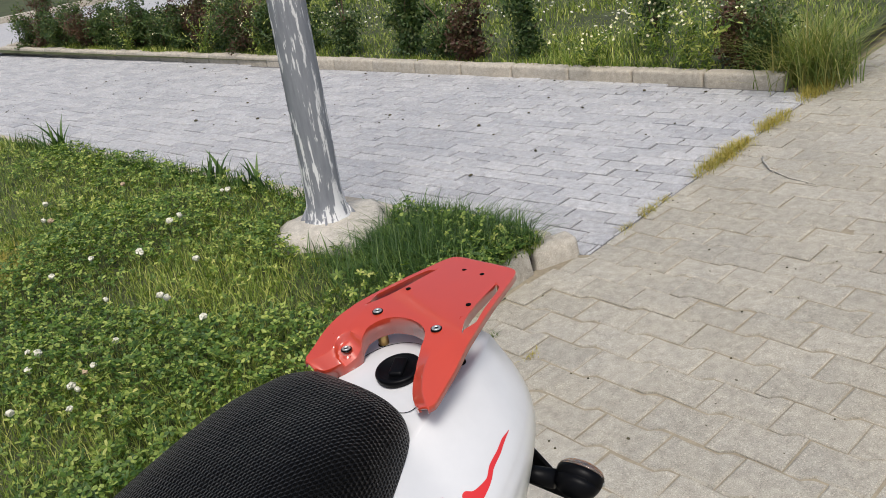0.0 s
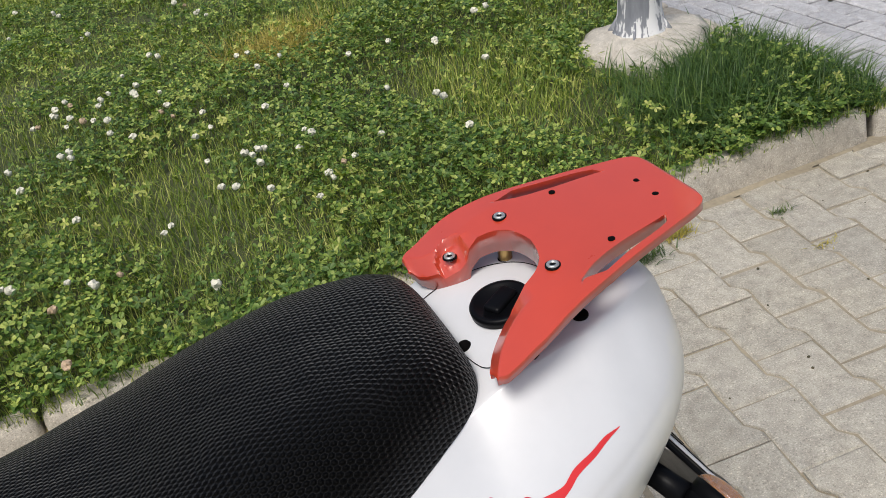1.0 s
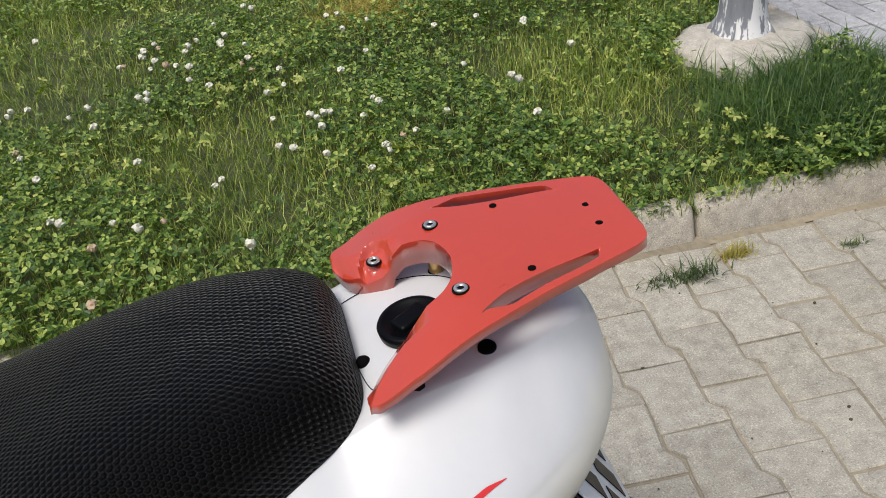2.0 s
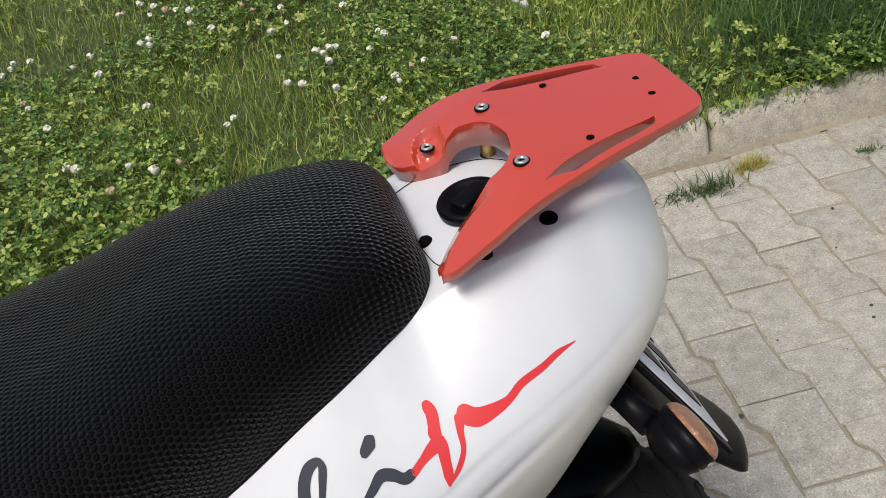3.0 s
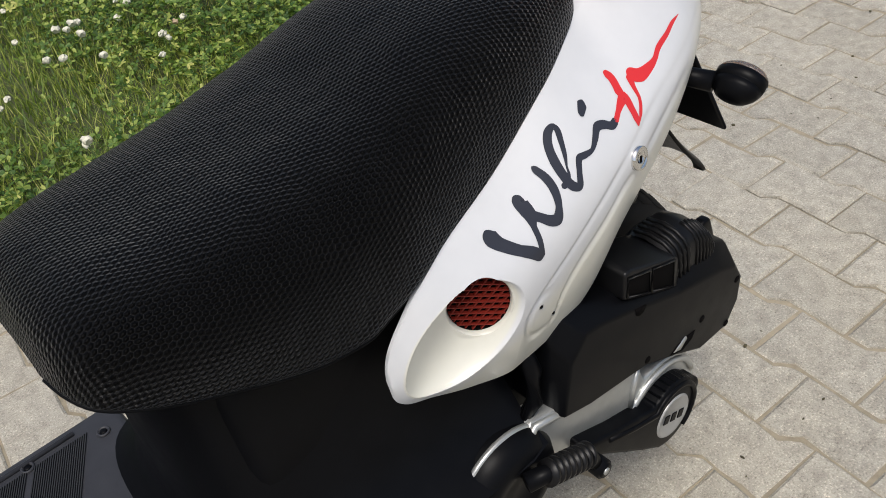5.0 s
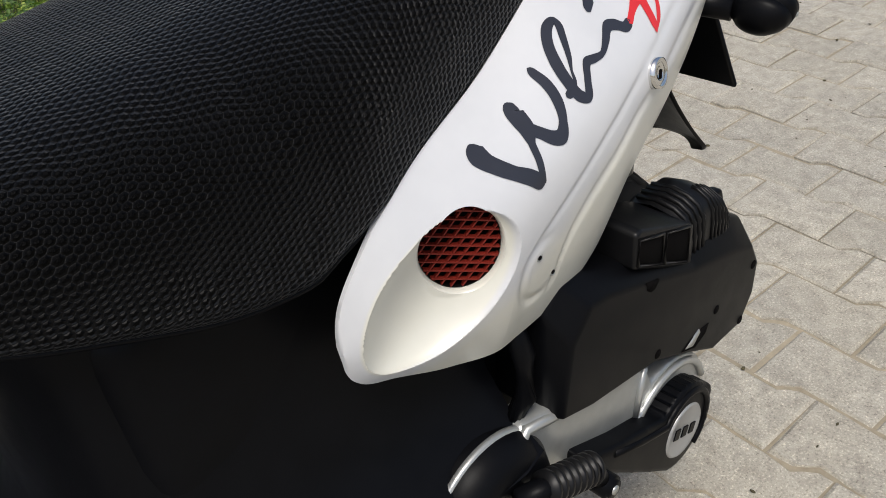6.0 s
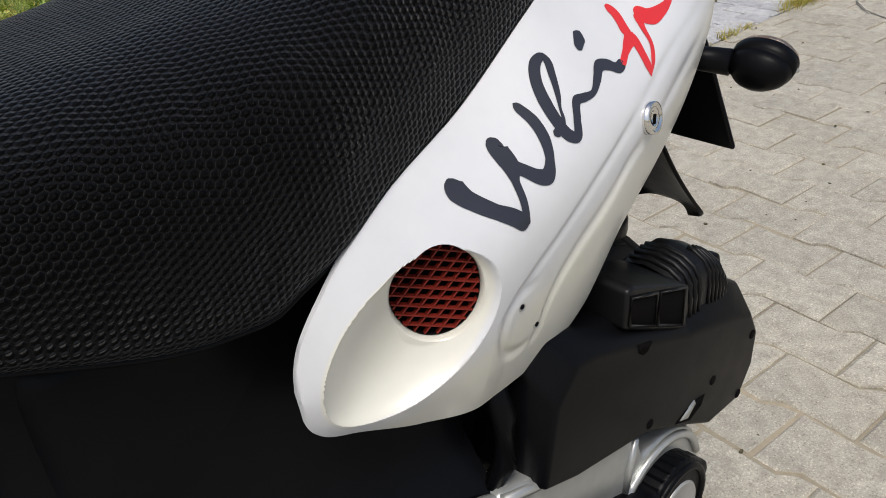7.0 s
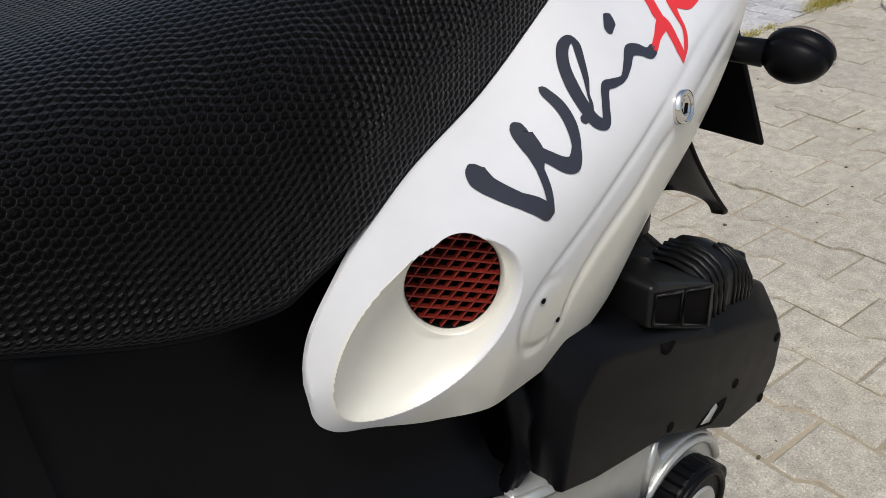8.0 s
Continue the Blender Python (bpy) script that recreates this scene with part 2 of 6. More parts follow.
def grid_mesh(name, pts, closed_v=False, keep=None, uv=None):
    """A sheet over rows of points, pts[u][v]."""
    pts = np.asarray(pts, float)
    nu, nv = pts.shape[:2]
    faces = []
    for i in range(nu - 1):
        for j in range(nv if closed_v else nv - 1):
            k = (j + 1) % nv
            if keep is None or keep(i, j):
                faces.append((i * nv + j, i * nv + k, (i + 1) * nv + k, (i + 1) * nv + j))
    me = bpy.data.meshes.new(name)
    me.from_pydata(pts.reshape(-1, 3).tolist(), [], faces)
    if uv is not None:
        lay = me.uv_layers.new(name="run")
        flat = np.asarray(uv, float).reshape(-1, 2)
        idx = np.empty(len(me.loops), int)
        me.loops.foreach_get("vertex_index", idx)
        lay.data.foreach_set("uv", flat[idx].ravel())
    me.update()
    return me


def soup(name, verts, faces):
    me = bpy.data.meshes.new(name)
    me.from_pydata(verts, [], faces)
    me.update()
    return me


def box_bm(x0, x1, y0, y1, z0, z1, bevel=0.0, seg=2, bm=None):
    own = bmesh.new()
    bmesh.ops.create_cube(own, size=1)
    for v in own.verts:
        v.co = ((x0 + x1) / 2 + v.co.x * (x1 - x0), (y0 + y1) / 2 + v.co.y * (y1 - y0), (z0 + z1) / 2 + v.co.z * (z1 - z0))
    if bevel:
        bmesh.ops.bevel(own, geom=own.edges[:], offset=bevel, segments=seg, affect="EDGES", profile=0.6)
    return own


def prism_bm(outline, y0, y1, bevel=0.0, seg=2):
    """An outline of (x, z) pairs pulled from y0 to y1, with rounded edges."""
    bm = bmesh.new()
    a = [bm.verts.new((x, y0, z)) for x, z in outline]
    f = bm.faces.new(a)
    r = bmesh.ops.extrude_face_region(bm, geom=[f])
    for v in r["geom"]:
        if isinstance(v, bmesh.types.BMVert):
            v.co.y = y1
    bmesh.ops.recalc_face_normals(bm, faces=bm.faces[:])
    if bevel:
        bmesh.ops.bevel(bm, geom=bm.edges[:], offset=bevel, segments=seg, affect="EDGES", profile=0.6)
    return bm


def cyl_bm(a, b, r0, r1=None, n=24, bevel=0.0):
    a, b = Vector(a), Vector(b)
    bm = bmesh.new()
    bmesh.ops.create_cone(bm, cap_ends=True, segments=n, radius1=r0, radius2=r0 if r1 is None else r1, depth=(b - a).length)
    if bevel:
        es = [e for e in bm.edges if any(len(f.verts) > 4 for f in e.link_faces)]
        bmesh.ops.bevel(bm, geom=es, offset=bevel, segments=2, affect="EDGES")
    q = (b - a).to_track_quat("Z", "Y").to_matrix().to_4x4()
    bmesh.ops.transform(bm, matrix=Matrix.Translation((a + b) / 2) @ q, verts=bm.verts)
    return bm


def tube_bm(points, radii, n=10):
    """A round tube along points; radii one or many."""
    pts = [Vector(p) for p in points]
    radii = [radii] * len(pts) if isinstance(radii, (int, float)) else [float(r) for r in radii]
    bm = bmesh.new()
    rings = []
    ref = Vector((0.31, 0.2, 0.93))
    for i, p in enumerate(pts):
        d = (pts[min(i + 1, len(pts) - 1)] - pts[max(i - 1, 0)]).normalized()
        s = d.cross(ref).normalized()
        t = s.cross(d)
        rings.append([bm.verts.new(p + radii[i] * (math.cos(k * math.tau / n) * s + math.sin(k * math.tau / n) * t)) for k in range(n)])
    for r0, r1 in zip(rings, rings[1:]):
        for k in range(n):
            bm.faces.new((r0[k], r0[(k + 1) % n], r1[(k + 1) % n], r1[k]))
    bm.faces.new(rings[0])
    bm.faces.new(rings[-1])
    bmesh.ops.recalc_face_normals(bm, faces=bm.faces[:])
    return bm


def merge_bm(target, extra):
    me = bpy.data.meshes.new("tmp")
    extra.to_mesh(me)
    extra.free()
    target.from_mesh(me)
    bpy.data.meshes.remove(me)
    return target


def lathe_bm(profile, centre, axis, n=48, caps=True):
    """A profile of (radius, along) turned about an axis through centre."""
    bm = bmesh.new()
    q = Vector(axis).to_track_quat("Z", "Y").to_matrix()
    rings = [[bm.verts.new(Vector(centre) + q @ Vector((r * math.cos(k * math.tau / n), r * math.sin(k * math.tau / n), h))) for k in range(n)] for r, h in profile]
    for a, b in zip(rings, rings[1:]):
        for k in range(n):
            bm.faces.new((a[k], a[(k + 1) % n], b[(k + 1) % n], b[k]))
    for ring in (rings[0], rings[-1]) if caps else ():
        bm.faces.new(ring)
    bmesh.ops.recalc_face_normals(bm, faces=bm.faces[:])
    return bm


def curve_at(xs, table):
    """Smooth interpolation through (x, value) pairs, monotone between them."""
    tx = np.array([p[0] for p in table], float)
    tv = np.array([p[1] for p in table], float)
    d = np.diff(tv) / np.diff(tx)
    m = np.empty_like(tv)
    m[0], m[-1] = d[0], d[-1]
    for i in range(1, len(tv) - 1):
        m[i] = 0 if d[i - 1] * d[i] <= 0 else 2 * d[i - 1] * d[i] / (d[i - 1] + d[i])
    xs = np.clip(np.atleast_1d(np.asarray(xs, float)), tx[0], tx[-1])
    i = np.clip(np.searchsorted(tx, xs) - 1, 0, len(d) - 1)
    h = tx[i + 1] - tx[i]
    s = (xs - tx[i]) / h
    return (2 * s**3 - 3 * s**2 + 1) * tv[i] + (s**3 - 2 * s**2 + s) * h * m[i] + (-2 * s**3 + 3 * s**2) * tv[i + 1] + (s**3 - s**2) * h * m[i + 1]


# ---------------------------------------------------------------- scooter: the white tail shell
TOP_Z = [(-0.459, 0.63), (-0.4578, 0.643), (-0.4525, 0.66), (-0.445, 0.672), (-0.436, 0.683), (-0.41, 0.71), (-0.364, 0.735), (-0.29, 0.762), (-0.2, 0.808), (-0.15, 0.826), (-0.104, 0.842), (-0.05, 0.862), (0.0, 0.87), (0.05, 0.872), (0.09, 0.863), (0.117, 0.844), (0.131, 0.808)]
TOP_Y = [(-0.459, 0.163), (-0.41, 0.163), (-0.364, 0.156), (-0.29, 0.145), (-0.2, 0.13), (-0.15, 0.112), (-0.104, 0.092), (-0.05, 0.09), (0.0, 0.09), (0.05, 0.074), (0.09, 0.05), (0.117, 0.024), (0.131, 0.001)]
WIDE_Z = [(-0.459, 0.626), (-0.44, 0.635), (-0.4, 0.65), (-0.3, 0.688), (-0.2, 0.722), (-0.13, 0.742), (0.0, 0.777), (0.06, 0.79), (0.131, 0.8)]
WIDE_Y = [(-0.459, 0.166), (-0.44, 0.178), (-0.42, 0.187), (-0.38, 0.198), (-0.3, 0.207), (-0.2, 0.206), (-0.13, 0.199), (-0.06, 0.184), (0.0, 0.167), (0.06, 0.136), (0.09, 0.109), (0.114, 0.073), (0.126, 0.037), (0.131, 0.002)]
LOW_Z = [(-0.459, 0.618), (-0.4578, 0.607), (-0.4525, 0.595), (-0.441, 0.585), (-0.42, 0.577), (-0.37, 0.556), (-0.31, 0.54), (-0.24, 0.543), (-0.18, 0.564), (-0.13, 0.598), (-0.04, 0.64), (0.015, 0.69), (0.06, 0.722), (0.1, 0.754), (0.131, 0.793)]
LOW_Y = [(-0.459, 0.162), (-0.37, 0.173), (-0.3, 0.179), (-0.2, 0.176), (-0.1, 0.158), (0.0, 0.132), (0.06, 0.103), (0.1, 0.064), (0.131, 0.001)]
CREASE_UP = [(-0.33, 0.612), (-0.313, 0.627), (-0.296, 0.643), (-0.25, 0.673), (-0.163, 0.726), (-0.096, 0.757), (-0.05, 0.771), (0.05, 0.798), (0.13, 0.81)]
CREASE_LOW = [(-0.275, 0.575), (-0.262, 0.592), (-0.257, 0.612), (-0.239, 0.638), (-0.19, 0.675), (-0.157, 0.7), (-0.079, 0.735), (0.0, 0.765), (0.13, 0.8)]
VENT = (-0.351, -0.181, 0.659)


def scoop(x, y, z):
    """The hollow before the air vent, pressed into the flank; y is the half width."""
    s = (x + 0.382) * 0.845 + (z - 0.64) * 0.535
    q = -(x + 0.382) * 0.535 + (z - 0.64) * 0.845
    r2 = (s / 0.071) ** 2 + (q / 0.048) ** 2
    depth = 0.036 * np.clip(1 - r2, 0, 1) ** 0.72
    plane = 0.181 + 0.649 * (x + 0.351)
    return np.minimum(y, np.maximum(y - depth, plane))


def flank(x, z):
    """The shell's half width at a place along it and a height."""
    x, z = np.atleast_1d(np.asarray(x, float)), np.atleast_1d(np.asarray(z, float))
    zt, yt, zw, yw, zl, yl = (curve_at(x, t) for t in (TOP_Z, TOP_Y, WIDE_Z, WIDE_Y, LOW_Z, LOW_Y))
    lo = np.clip((zw - z) / np.maximum(zw - zl, 1e-4), 0, 1)
    up = (zt - z) / np.maximum(zt - zw, 1e-4)
    y1 = yt + (yw - yt) * np.where(up < 1, 0.75 * up + 0.25 * np.sin(np.clip(up, 0, 1) * math.pi / 2), 1 + 0.75 * (up - 1)) + 0.0035
    y2 = yw - (yw - yl) * lo**2 + 0.0035
    k = np.minimum(0.009, 0.12 * np.maximum(yw - yt, 1e-4))
    y = -k * np.logaddexp(-y1 / k, -y2 / k)
    # two creases with a rounded bead between them, run along the lower flank and end in a pocket ahead of the screws
    g1, g2 = curve_at(x, CREASE_UP), curve_at(x, CREASE_LOW)
    calm = 1 - np.exp(-(((x + 0.137) / 0.026) ** 2) - ((z - 0.722) / 0.026) ** 2)
    fade = calm * np.clip((x + 0.318) / 0.02, 0, 1) * (0.25 + 0.75 * np.clip((-0.06 - x) / 0.09, 0, 1)) * np.clip((0.1 - x) / 0.06, 0, 1)
    d1, d2 = z - g1, z - g2
    under = np.clip(0.5 - d1 / 0.008, 0, 1)
    y = y - fade * (0.0017 * np.exp(-((d1 / 0.0045) ** 2)) + 0.0013 * under)
    low_fade = calm * np.clip((x + 0.272) / 0.012, 0, 1) * np.clip((0.0 - x) / 0.12, 0, 1)
    y = y - low_fade * 0.003 * np.exp(-((d2 / 0.0065) ** 2))
    # the pocket's rounded end
    y = y - 0.002 * np.exp(-(((np.hypot((x + 0.283) / 0.026, (z - 0.612) / 0.03) - 1) / 0.16) ** 2)) * np.clip((-0.283 - x + 0.012) / 0.02, 0, 1)
    return scoop(x, y, z)

scooter = thing("motor_scooter", "white motor scooter with black mesh seat and red rear rack", "scooter")


HOLE_A, HOLE_B = 0.0334, 0.0396


def on_oval(angle, rho=1.0):
    """The point of the near flank that lies over the vent's oval at an angle."""
    a, z = rho * HOLE_A * math.cos(angle), rho * HOLE_B * math.sin(angle)
    base = np.array(VENT) + np.array((0.84 * a, -0.545 * a, z))
    hs = np.linspace(-0.006, 0.024, 601)
    line = base + hs[:, None] * np.array((-0.545, -0.84, 0.0))
    gap = -line[:, 1] - flank(line[:, 0], line[:, 2])
    k = int(np.argmax(gap > 0)) if (gap > 0).any() else 120
    return line[k]


def body_shell():
    xs = np.r_[np.linspace(-0.459, -0.442, 18), np.linspace(-0.441, -0.29, 190), np.linspace(-0.288, 0.1, 120), 0.131 - 0.028 * np.cos(np.linspace(0.12, math.pi / 2, 16))]
    zt, yt, zw, yw, zl, yl = (curve_at(xs, t) for t in (TOP_Z, TOP_Y, WIDE_Z, WIDE_Y, LOW_Z, LOW_Y))
    deck = np.where(xs < -0.13, zt - 0.01 * np.clip((xs + 0.42) / 0.04, 0.05, 1), zt + 0.004 * np.clip((xs + 0.13) / 0.05, 0, 1))
    rows = []
    for i, x in enumerate(xs):
        half = []
        for s in np.linspace(0, 1, 8)[:-1]:
            a = s * math.pi / 2
            inner = 0.0 if x > -0.13 else yt[i] - 0.012 * min(1.0, max(0.05, (x + 0.42) / 0.04))
            half.append((inner + (yt[i] - inner) * math.sin(a), deck[i] + (zt[i] - deck[i]) * (1 - math.cos(a))))
        zs = np.r_[zt[i] + (zw[i] - zt[i]) * np.linspace(0, 1, 81)[:-1], zw[i] + (zl[i] - zw[i]) * np.linspace(0, 1, 96)]
        half += list(zip(flank(np.full(len(zs), x), zs), zs))
        lip = min(1.0, max(0.01, (x + 0.459) / 0.06))
        y0, z0 = half[-1]
        half.append((max(y0 - 0.004 * lip, 0.0005), z0 + 0.001 * lip))
        half.append((max(y0 - 0.006 * lip, 0.0004), z0 + 0.012 * lip))
        rows.append([(x, -y, z) for y, z in reversed(half)] + [(x, y, z) for y, z in half])
    pts = np.array(rows)
    # a flat cap closes the tip
    tip, n = pts[0].copy(), pts.shape[1] // 2
    for sl in (slice(0, n), slice(n, 2 * n)):
        w = np.linspace(0, 1, n)[:, None]
        tip[sl] = pts[0][sl][0] * (1 - w) + pts[0][sl][-1] * w
    pts, xs = np.concatenate([tip[None], pts]), np.r_[xs[0], xs]
    c = np.array(VENT)
    nrm = np.array((-0.545, -0.84, 0.0))
    across = np.array((0.84, -0.545, 0.0))
    mid = pts.shape[1] // 2 - 1

    mean = (pts[:-1, :-1] + pts[1:, :-1] + pts[:-1, 1:] + pts[1:, 1:]) / 4 - c
    hole = (np.abs(mean @ nrm) < 0.022) & (np.hypot((mean @ across) / HOLE_A, mean[..., 2] / HOLE_B) < 1)
    # the hole's border is drawn onto a clean oval
    grown = np.pad(hole, 1)
    some = grown[:-1, :-1] | grown[1:, :-1] | grown[:-1, 1:] | grown[1:, 1:]
    every = grown[:-1, :-1] & grown[1:, :-1] & grown[:-1, 1:] & grown[1:, 1:]
    for i, j in np.argwhere(some & ~every):
        p = pts[i, j] - c
        pts[i, j] = on_oval(math.atan2(p[2] / HOLE_B, (p @ across) / HOLE_A))

    def keep(i, j):
        return not (hole[i, j] or (j == mid and xs[i] < -0.128))

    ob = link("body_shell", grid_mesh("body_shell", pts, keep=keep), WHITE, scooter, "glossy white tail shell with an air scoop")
    ob.data.set_sharp_from_angle(angle=radians(48))
    return ob


shell = body_shell()


def vent():
    n = Vector((-0.545, -0.84, 0.0)).normalized()
    e1, e2 = Vector((0.84, -0.545, 0)).normalized(), Vector((0, 0, 1))
    turn = Matrix((e1, e2, n)).transposed().to_4x4()
    m = Matrix.Translation(VENT) @ turn @ Matrix.Diagonal((0.916, 1.09, 1.0, 1.0))
    R = 0.034

    def place(name, bm, material, label="", shade=True):
        bm.transform(m)
        bmesh.ops.recalc_face_normals(bm, faces=bm.faces[:])
        return part(name, bm, material, shell, label, shade)

    rings = []
    for angle in np.linspace(0, math.tau, 97):
        edge = Vector(on_oval(angle))
        foot = m @ Vector((0.0345 * math.cos(angle), 0.0345 * math.sin(angle), -0.014))
        high = max(0.0, (edge - Vector(VENT)).dot(n))
        lip = m @ Vector((0.0349 * math.cos(angle), 0.0349 * math.sin(angle), high - 0.003))
        rings.append([tuple(edge), tuple(edge.lerp(lip, 0.45) + n * 0.0006), tuple(lip), tuple(foot)])
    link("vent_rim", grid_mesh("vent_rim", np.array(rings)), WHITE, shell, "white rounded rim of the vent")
    # The hollow's darkness is put into the cup's near-black colour.
    place("vent_cup", lathe_bm([(0.0005, -0.034), (0.032, -0.034), (0.0336, -0.013), (0.0341, -0.0052)], (0, 0, 0), (0, 0, 1), 48, False), DARK, "cup behind the mesh, its shade painted near-black")
    bm = bmesh.new()

    def strip(p, q, h):
        d = (q - p).normalized()
        s = Vector((-d.y, d.x)) * 0.00055
        vs = [bm.verts.new((w.x, w.y, k)) for k in (h - 0.004, h) for w in (p + s, q + s, q - s, p - s)]
        for f in ((4, 5, 6, 7), (0, 4, 7, 3), (1, 2, 6, 5), (0, 1, 5, 4), (3, 7, 6, 2)):
            bm.faces.new([vs[k] for k in f])

    for ang, gap in ((radians(-12), 0.0068), (radians(46), 0.0078)):
        d, s = Vector((math.cos(ang), math.sin(ang))), Vector((-math.sin(ang), math.cos(ang)))
        for k in range(-5, 6):
            o = k * gap
            if abs(o) < R - 0.001:
                w = math.sqrt(R * R - o * o)
                strip(s * o - d * w, s * o + d * w, -0.005 if ang < 0 else -0.0056)
    place("vent_mesh", bm, MESH_RED, "red-brown diamond wire mesh", False)


vent()


def on_flank(x, z, proud=0.0):
    return (x, -float(flank(x, z)[0]) - proud, z)


def stroke(name, pts, widths, material, label=""):
    """A flowing vinyl stroke that lies on the flank, through (x, z) places."""
    p = np.array(pts, float)
    t = np.r_[0, np.cumsum(np.hypot(*np.diff(p, axis=0).T))]
    s = np.linspace(0, t[-1], max(14, int(t[-1] / 0.0012)))

    def spline(v):
        out = []
        for q in s:
            i = int(np.clip(np.searchsorted(t, q) - 1, 0, len(t) - 2))
            h = t[i + 1] - t[i]
            u = (q - t[i]) / h
            m0 = (v[i + 1] - v[max(i - 1, 0)]) / (t[i + 1] - t[max(i - 1, 0)])
            k = min(i + 2, len(t) - 1)
            m1 = (v[k] - v[i]) / (t[k] - t[i])
            out.append((2 * u**3 - 3 * u**2 + 1) * v[i] + (u**3 - 2 * u**2 + u) * h * m0 + (-2 * u**3 + 3 * u**2) * v[i + 1] + (u**3 - u**2) * h * m1)
        return np.array(out)

    x, z = spline(p[:, 0]), spline(p[:, 1])
    w = np.interp(s, t, widths) / 2 * (1.14 if material is DECAL_BLACK else 1.0)
    for end in (s, s[-1] - s):
        w = w * np.sqrt(np.clip(1 - (1 - np.clip(end / np.maximum(w, 1e-4), 0, 1)) ** 2, 0.02, 1))
    d = np.stack([np.gradient(x), np.gradient(z)], 1)
    d /= np.linalg.norm(d, axis=1)[:, None] + 1e-9
    rows = []
    for i in range(len(s)):
        rows.append([on_flank(x[i] - d[i, 1] * w[i] * k, z[i] + d[i, 0] * w[i] * k, 0.0008) for k in (-1, -0.5, 0, 0.5, 1)])
    return link(name, grid_mesh(name, rows), material, shell, label)


# a flowing emblem of plain strokes along the flank
stroke("emblem_stroke", [(-0.3259, 0.7303), (-0.3243, 0.7235), (-0.3187, 0.716), (-0.3049, 0.7057), (-0.295, 0.6997), (-0.286, 0.6917)], [0.0109, 0.0146, 0.0106, 0.0089, 0.0105, 0.0107], DECAL_BLACK)
stroke("emblem_stroke", [(-0.2868, 0.6917), (-0.2834, 0.7068), (-0.2823, 0.7187), (-0.2802, 0.7292), (-0.2813, 0.7392), (-0.2782, 0.7434)], [0.0048, 0.0052, 0.0052, 0.0125, 0.0129, 0.0074], DECAL_BLACK)
stroke("emblem_stroke", [(-0.28, 0.7279), (-0.273, 0.7235), (-0.2641, 0.7172), (-0.257, 0.7162), (-0.2503, 0.7248), (-0.2464, 0.7376), (-0.2471, 0.748), (-0.2516, 0.7564), (-0.2534, 0.7595)], [0.0083, 0.0074, 0.0087, 0.0092, 0.0058, 0.0076, 0.0078, 0.0064, 0.0043], DECAL_BLACK)
stroke("emblem_stroke", [(-0.2383, 0.7372), (-0.2321, 0.7393), (-0.2256, 0.7441), (-0.2231, 0.7511), (-0.2187, 0.7595), (-0.2142, 0.7707), (-0.2115, 0.7784), (-0.2134, 0.7816), (-0.2218, 0.7778), (-0.2283, 0.7688), (-0.2312, 0.7568), (-0.2309, 0.7454), (-0.2279, 0.7358), (-0.2208, 0.7327), (-0.2145, 0.7428), (-0.2077, 0.7526), (-0.2005, 0.7532), (-0.1907, 0.7543), (-0.181, 0.7608), (-0.1721, 0.7674), (-0.1633, 0.7664), (-0.1557, 0.7628), (-0.147, 0.7652)], [0.0039, 0.0051, 0.0026, 0.0017, 0.0036, 0.0048, 0.0053, 0.0038, 0.006, 0.0072, 0.0085, 0.0083, 0.0083, 0.006, 0.0049, 0.0051, 0.0048, 0.0032, 0.0051, 0.0062, 0.0066, 0.0061, 0.0055], DECAL_BLACK)
stroke("emblem_stroke", [(-0.1816, 0.7797), (-0.1772, 0.7831), (-0.1725, 0.7865), (-0.1688, 0.789)], [0.0046, 0.0062, 0.0078, 0.0024], DECAL_BLACK)
stroke("emblem_stroke", [(-0.1495, 0.7635), (-0.1395, 0.7695), (-0.1296, 0.7744), (-0.123, 0.7758), (-0.1232, 0.7657), (-0.124, 0.7565), (-0.1255, 0.7501)], [0.005, 0.0048, 0.0075, 0.0095, 0.0078, 0.0075, 0.0013], DECAL_RED)
stroke("emblem_stroke", [(-0.1273, 0.7977), (-0.1231, 0.7923), (-0.1239, 0.7851), (-0.1263, 0.777)], [0.0064, 0.0094, 0.0088, 0.0111], DECAL_RED)
stroke("emblem_stroke", [(-0.1252, 0.751), (-0.115, 0.7599), (-0.1078, 0.7692), (-0.1061, 0.7796), (-0.1031, 0.7883)], [0.0009, 0.0038, 0.0036, 0.0052, 0.0087], DECAL_RED)
stroke("emblem_stroke", [(-0.1052, 0.7878), (-0.0985, 0.7868), (-0.0911, 0.7845), (-0.0781, 0.7861), (-0.0648, 0.7896), (-0.052, 0.7965), (-0.0324, 0.8022), (-0.0173, 0.8074), (-0.0015, 0.8102)], [0.008, 0.0122, 0.0108, 0.0078, 0.0049, 0.0049, 0.0043, 0.0036, 0.0004], DECAL_RED)


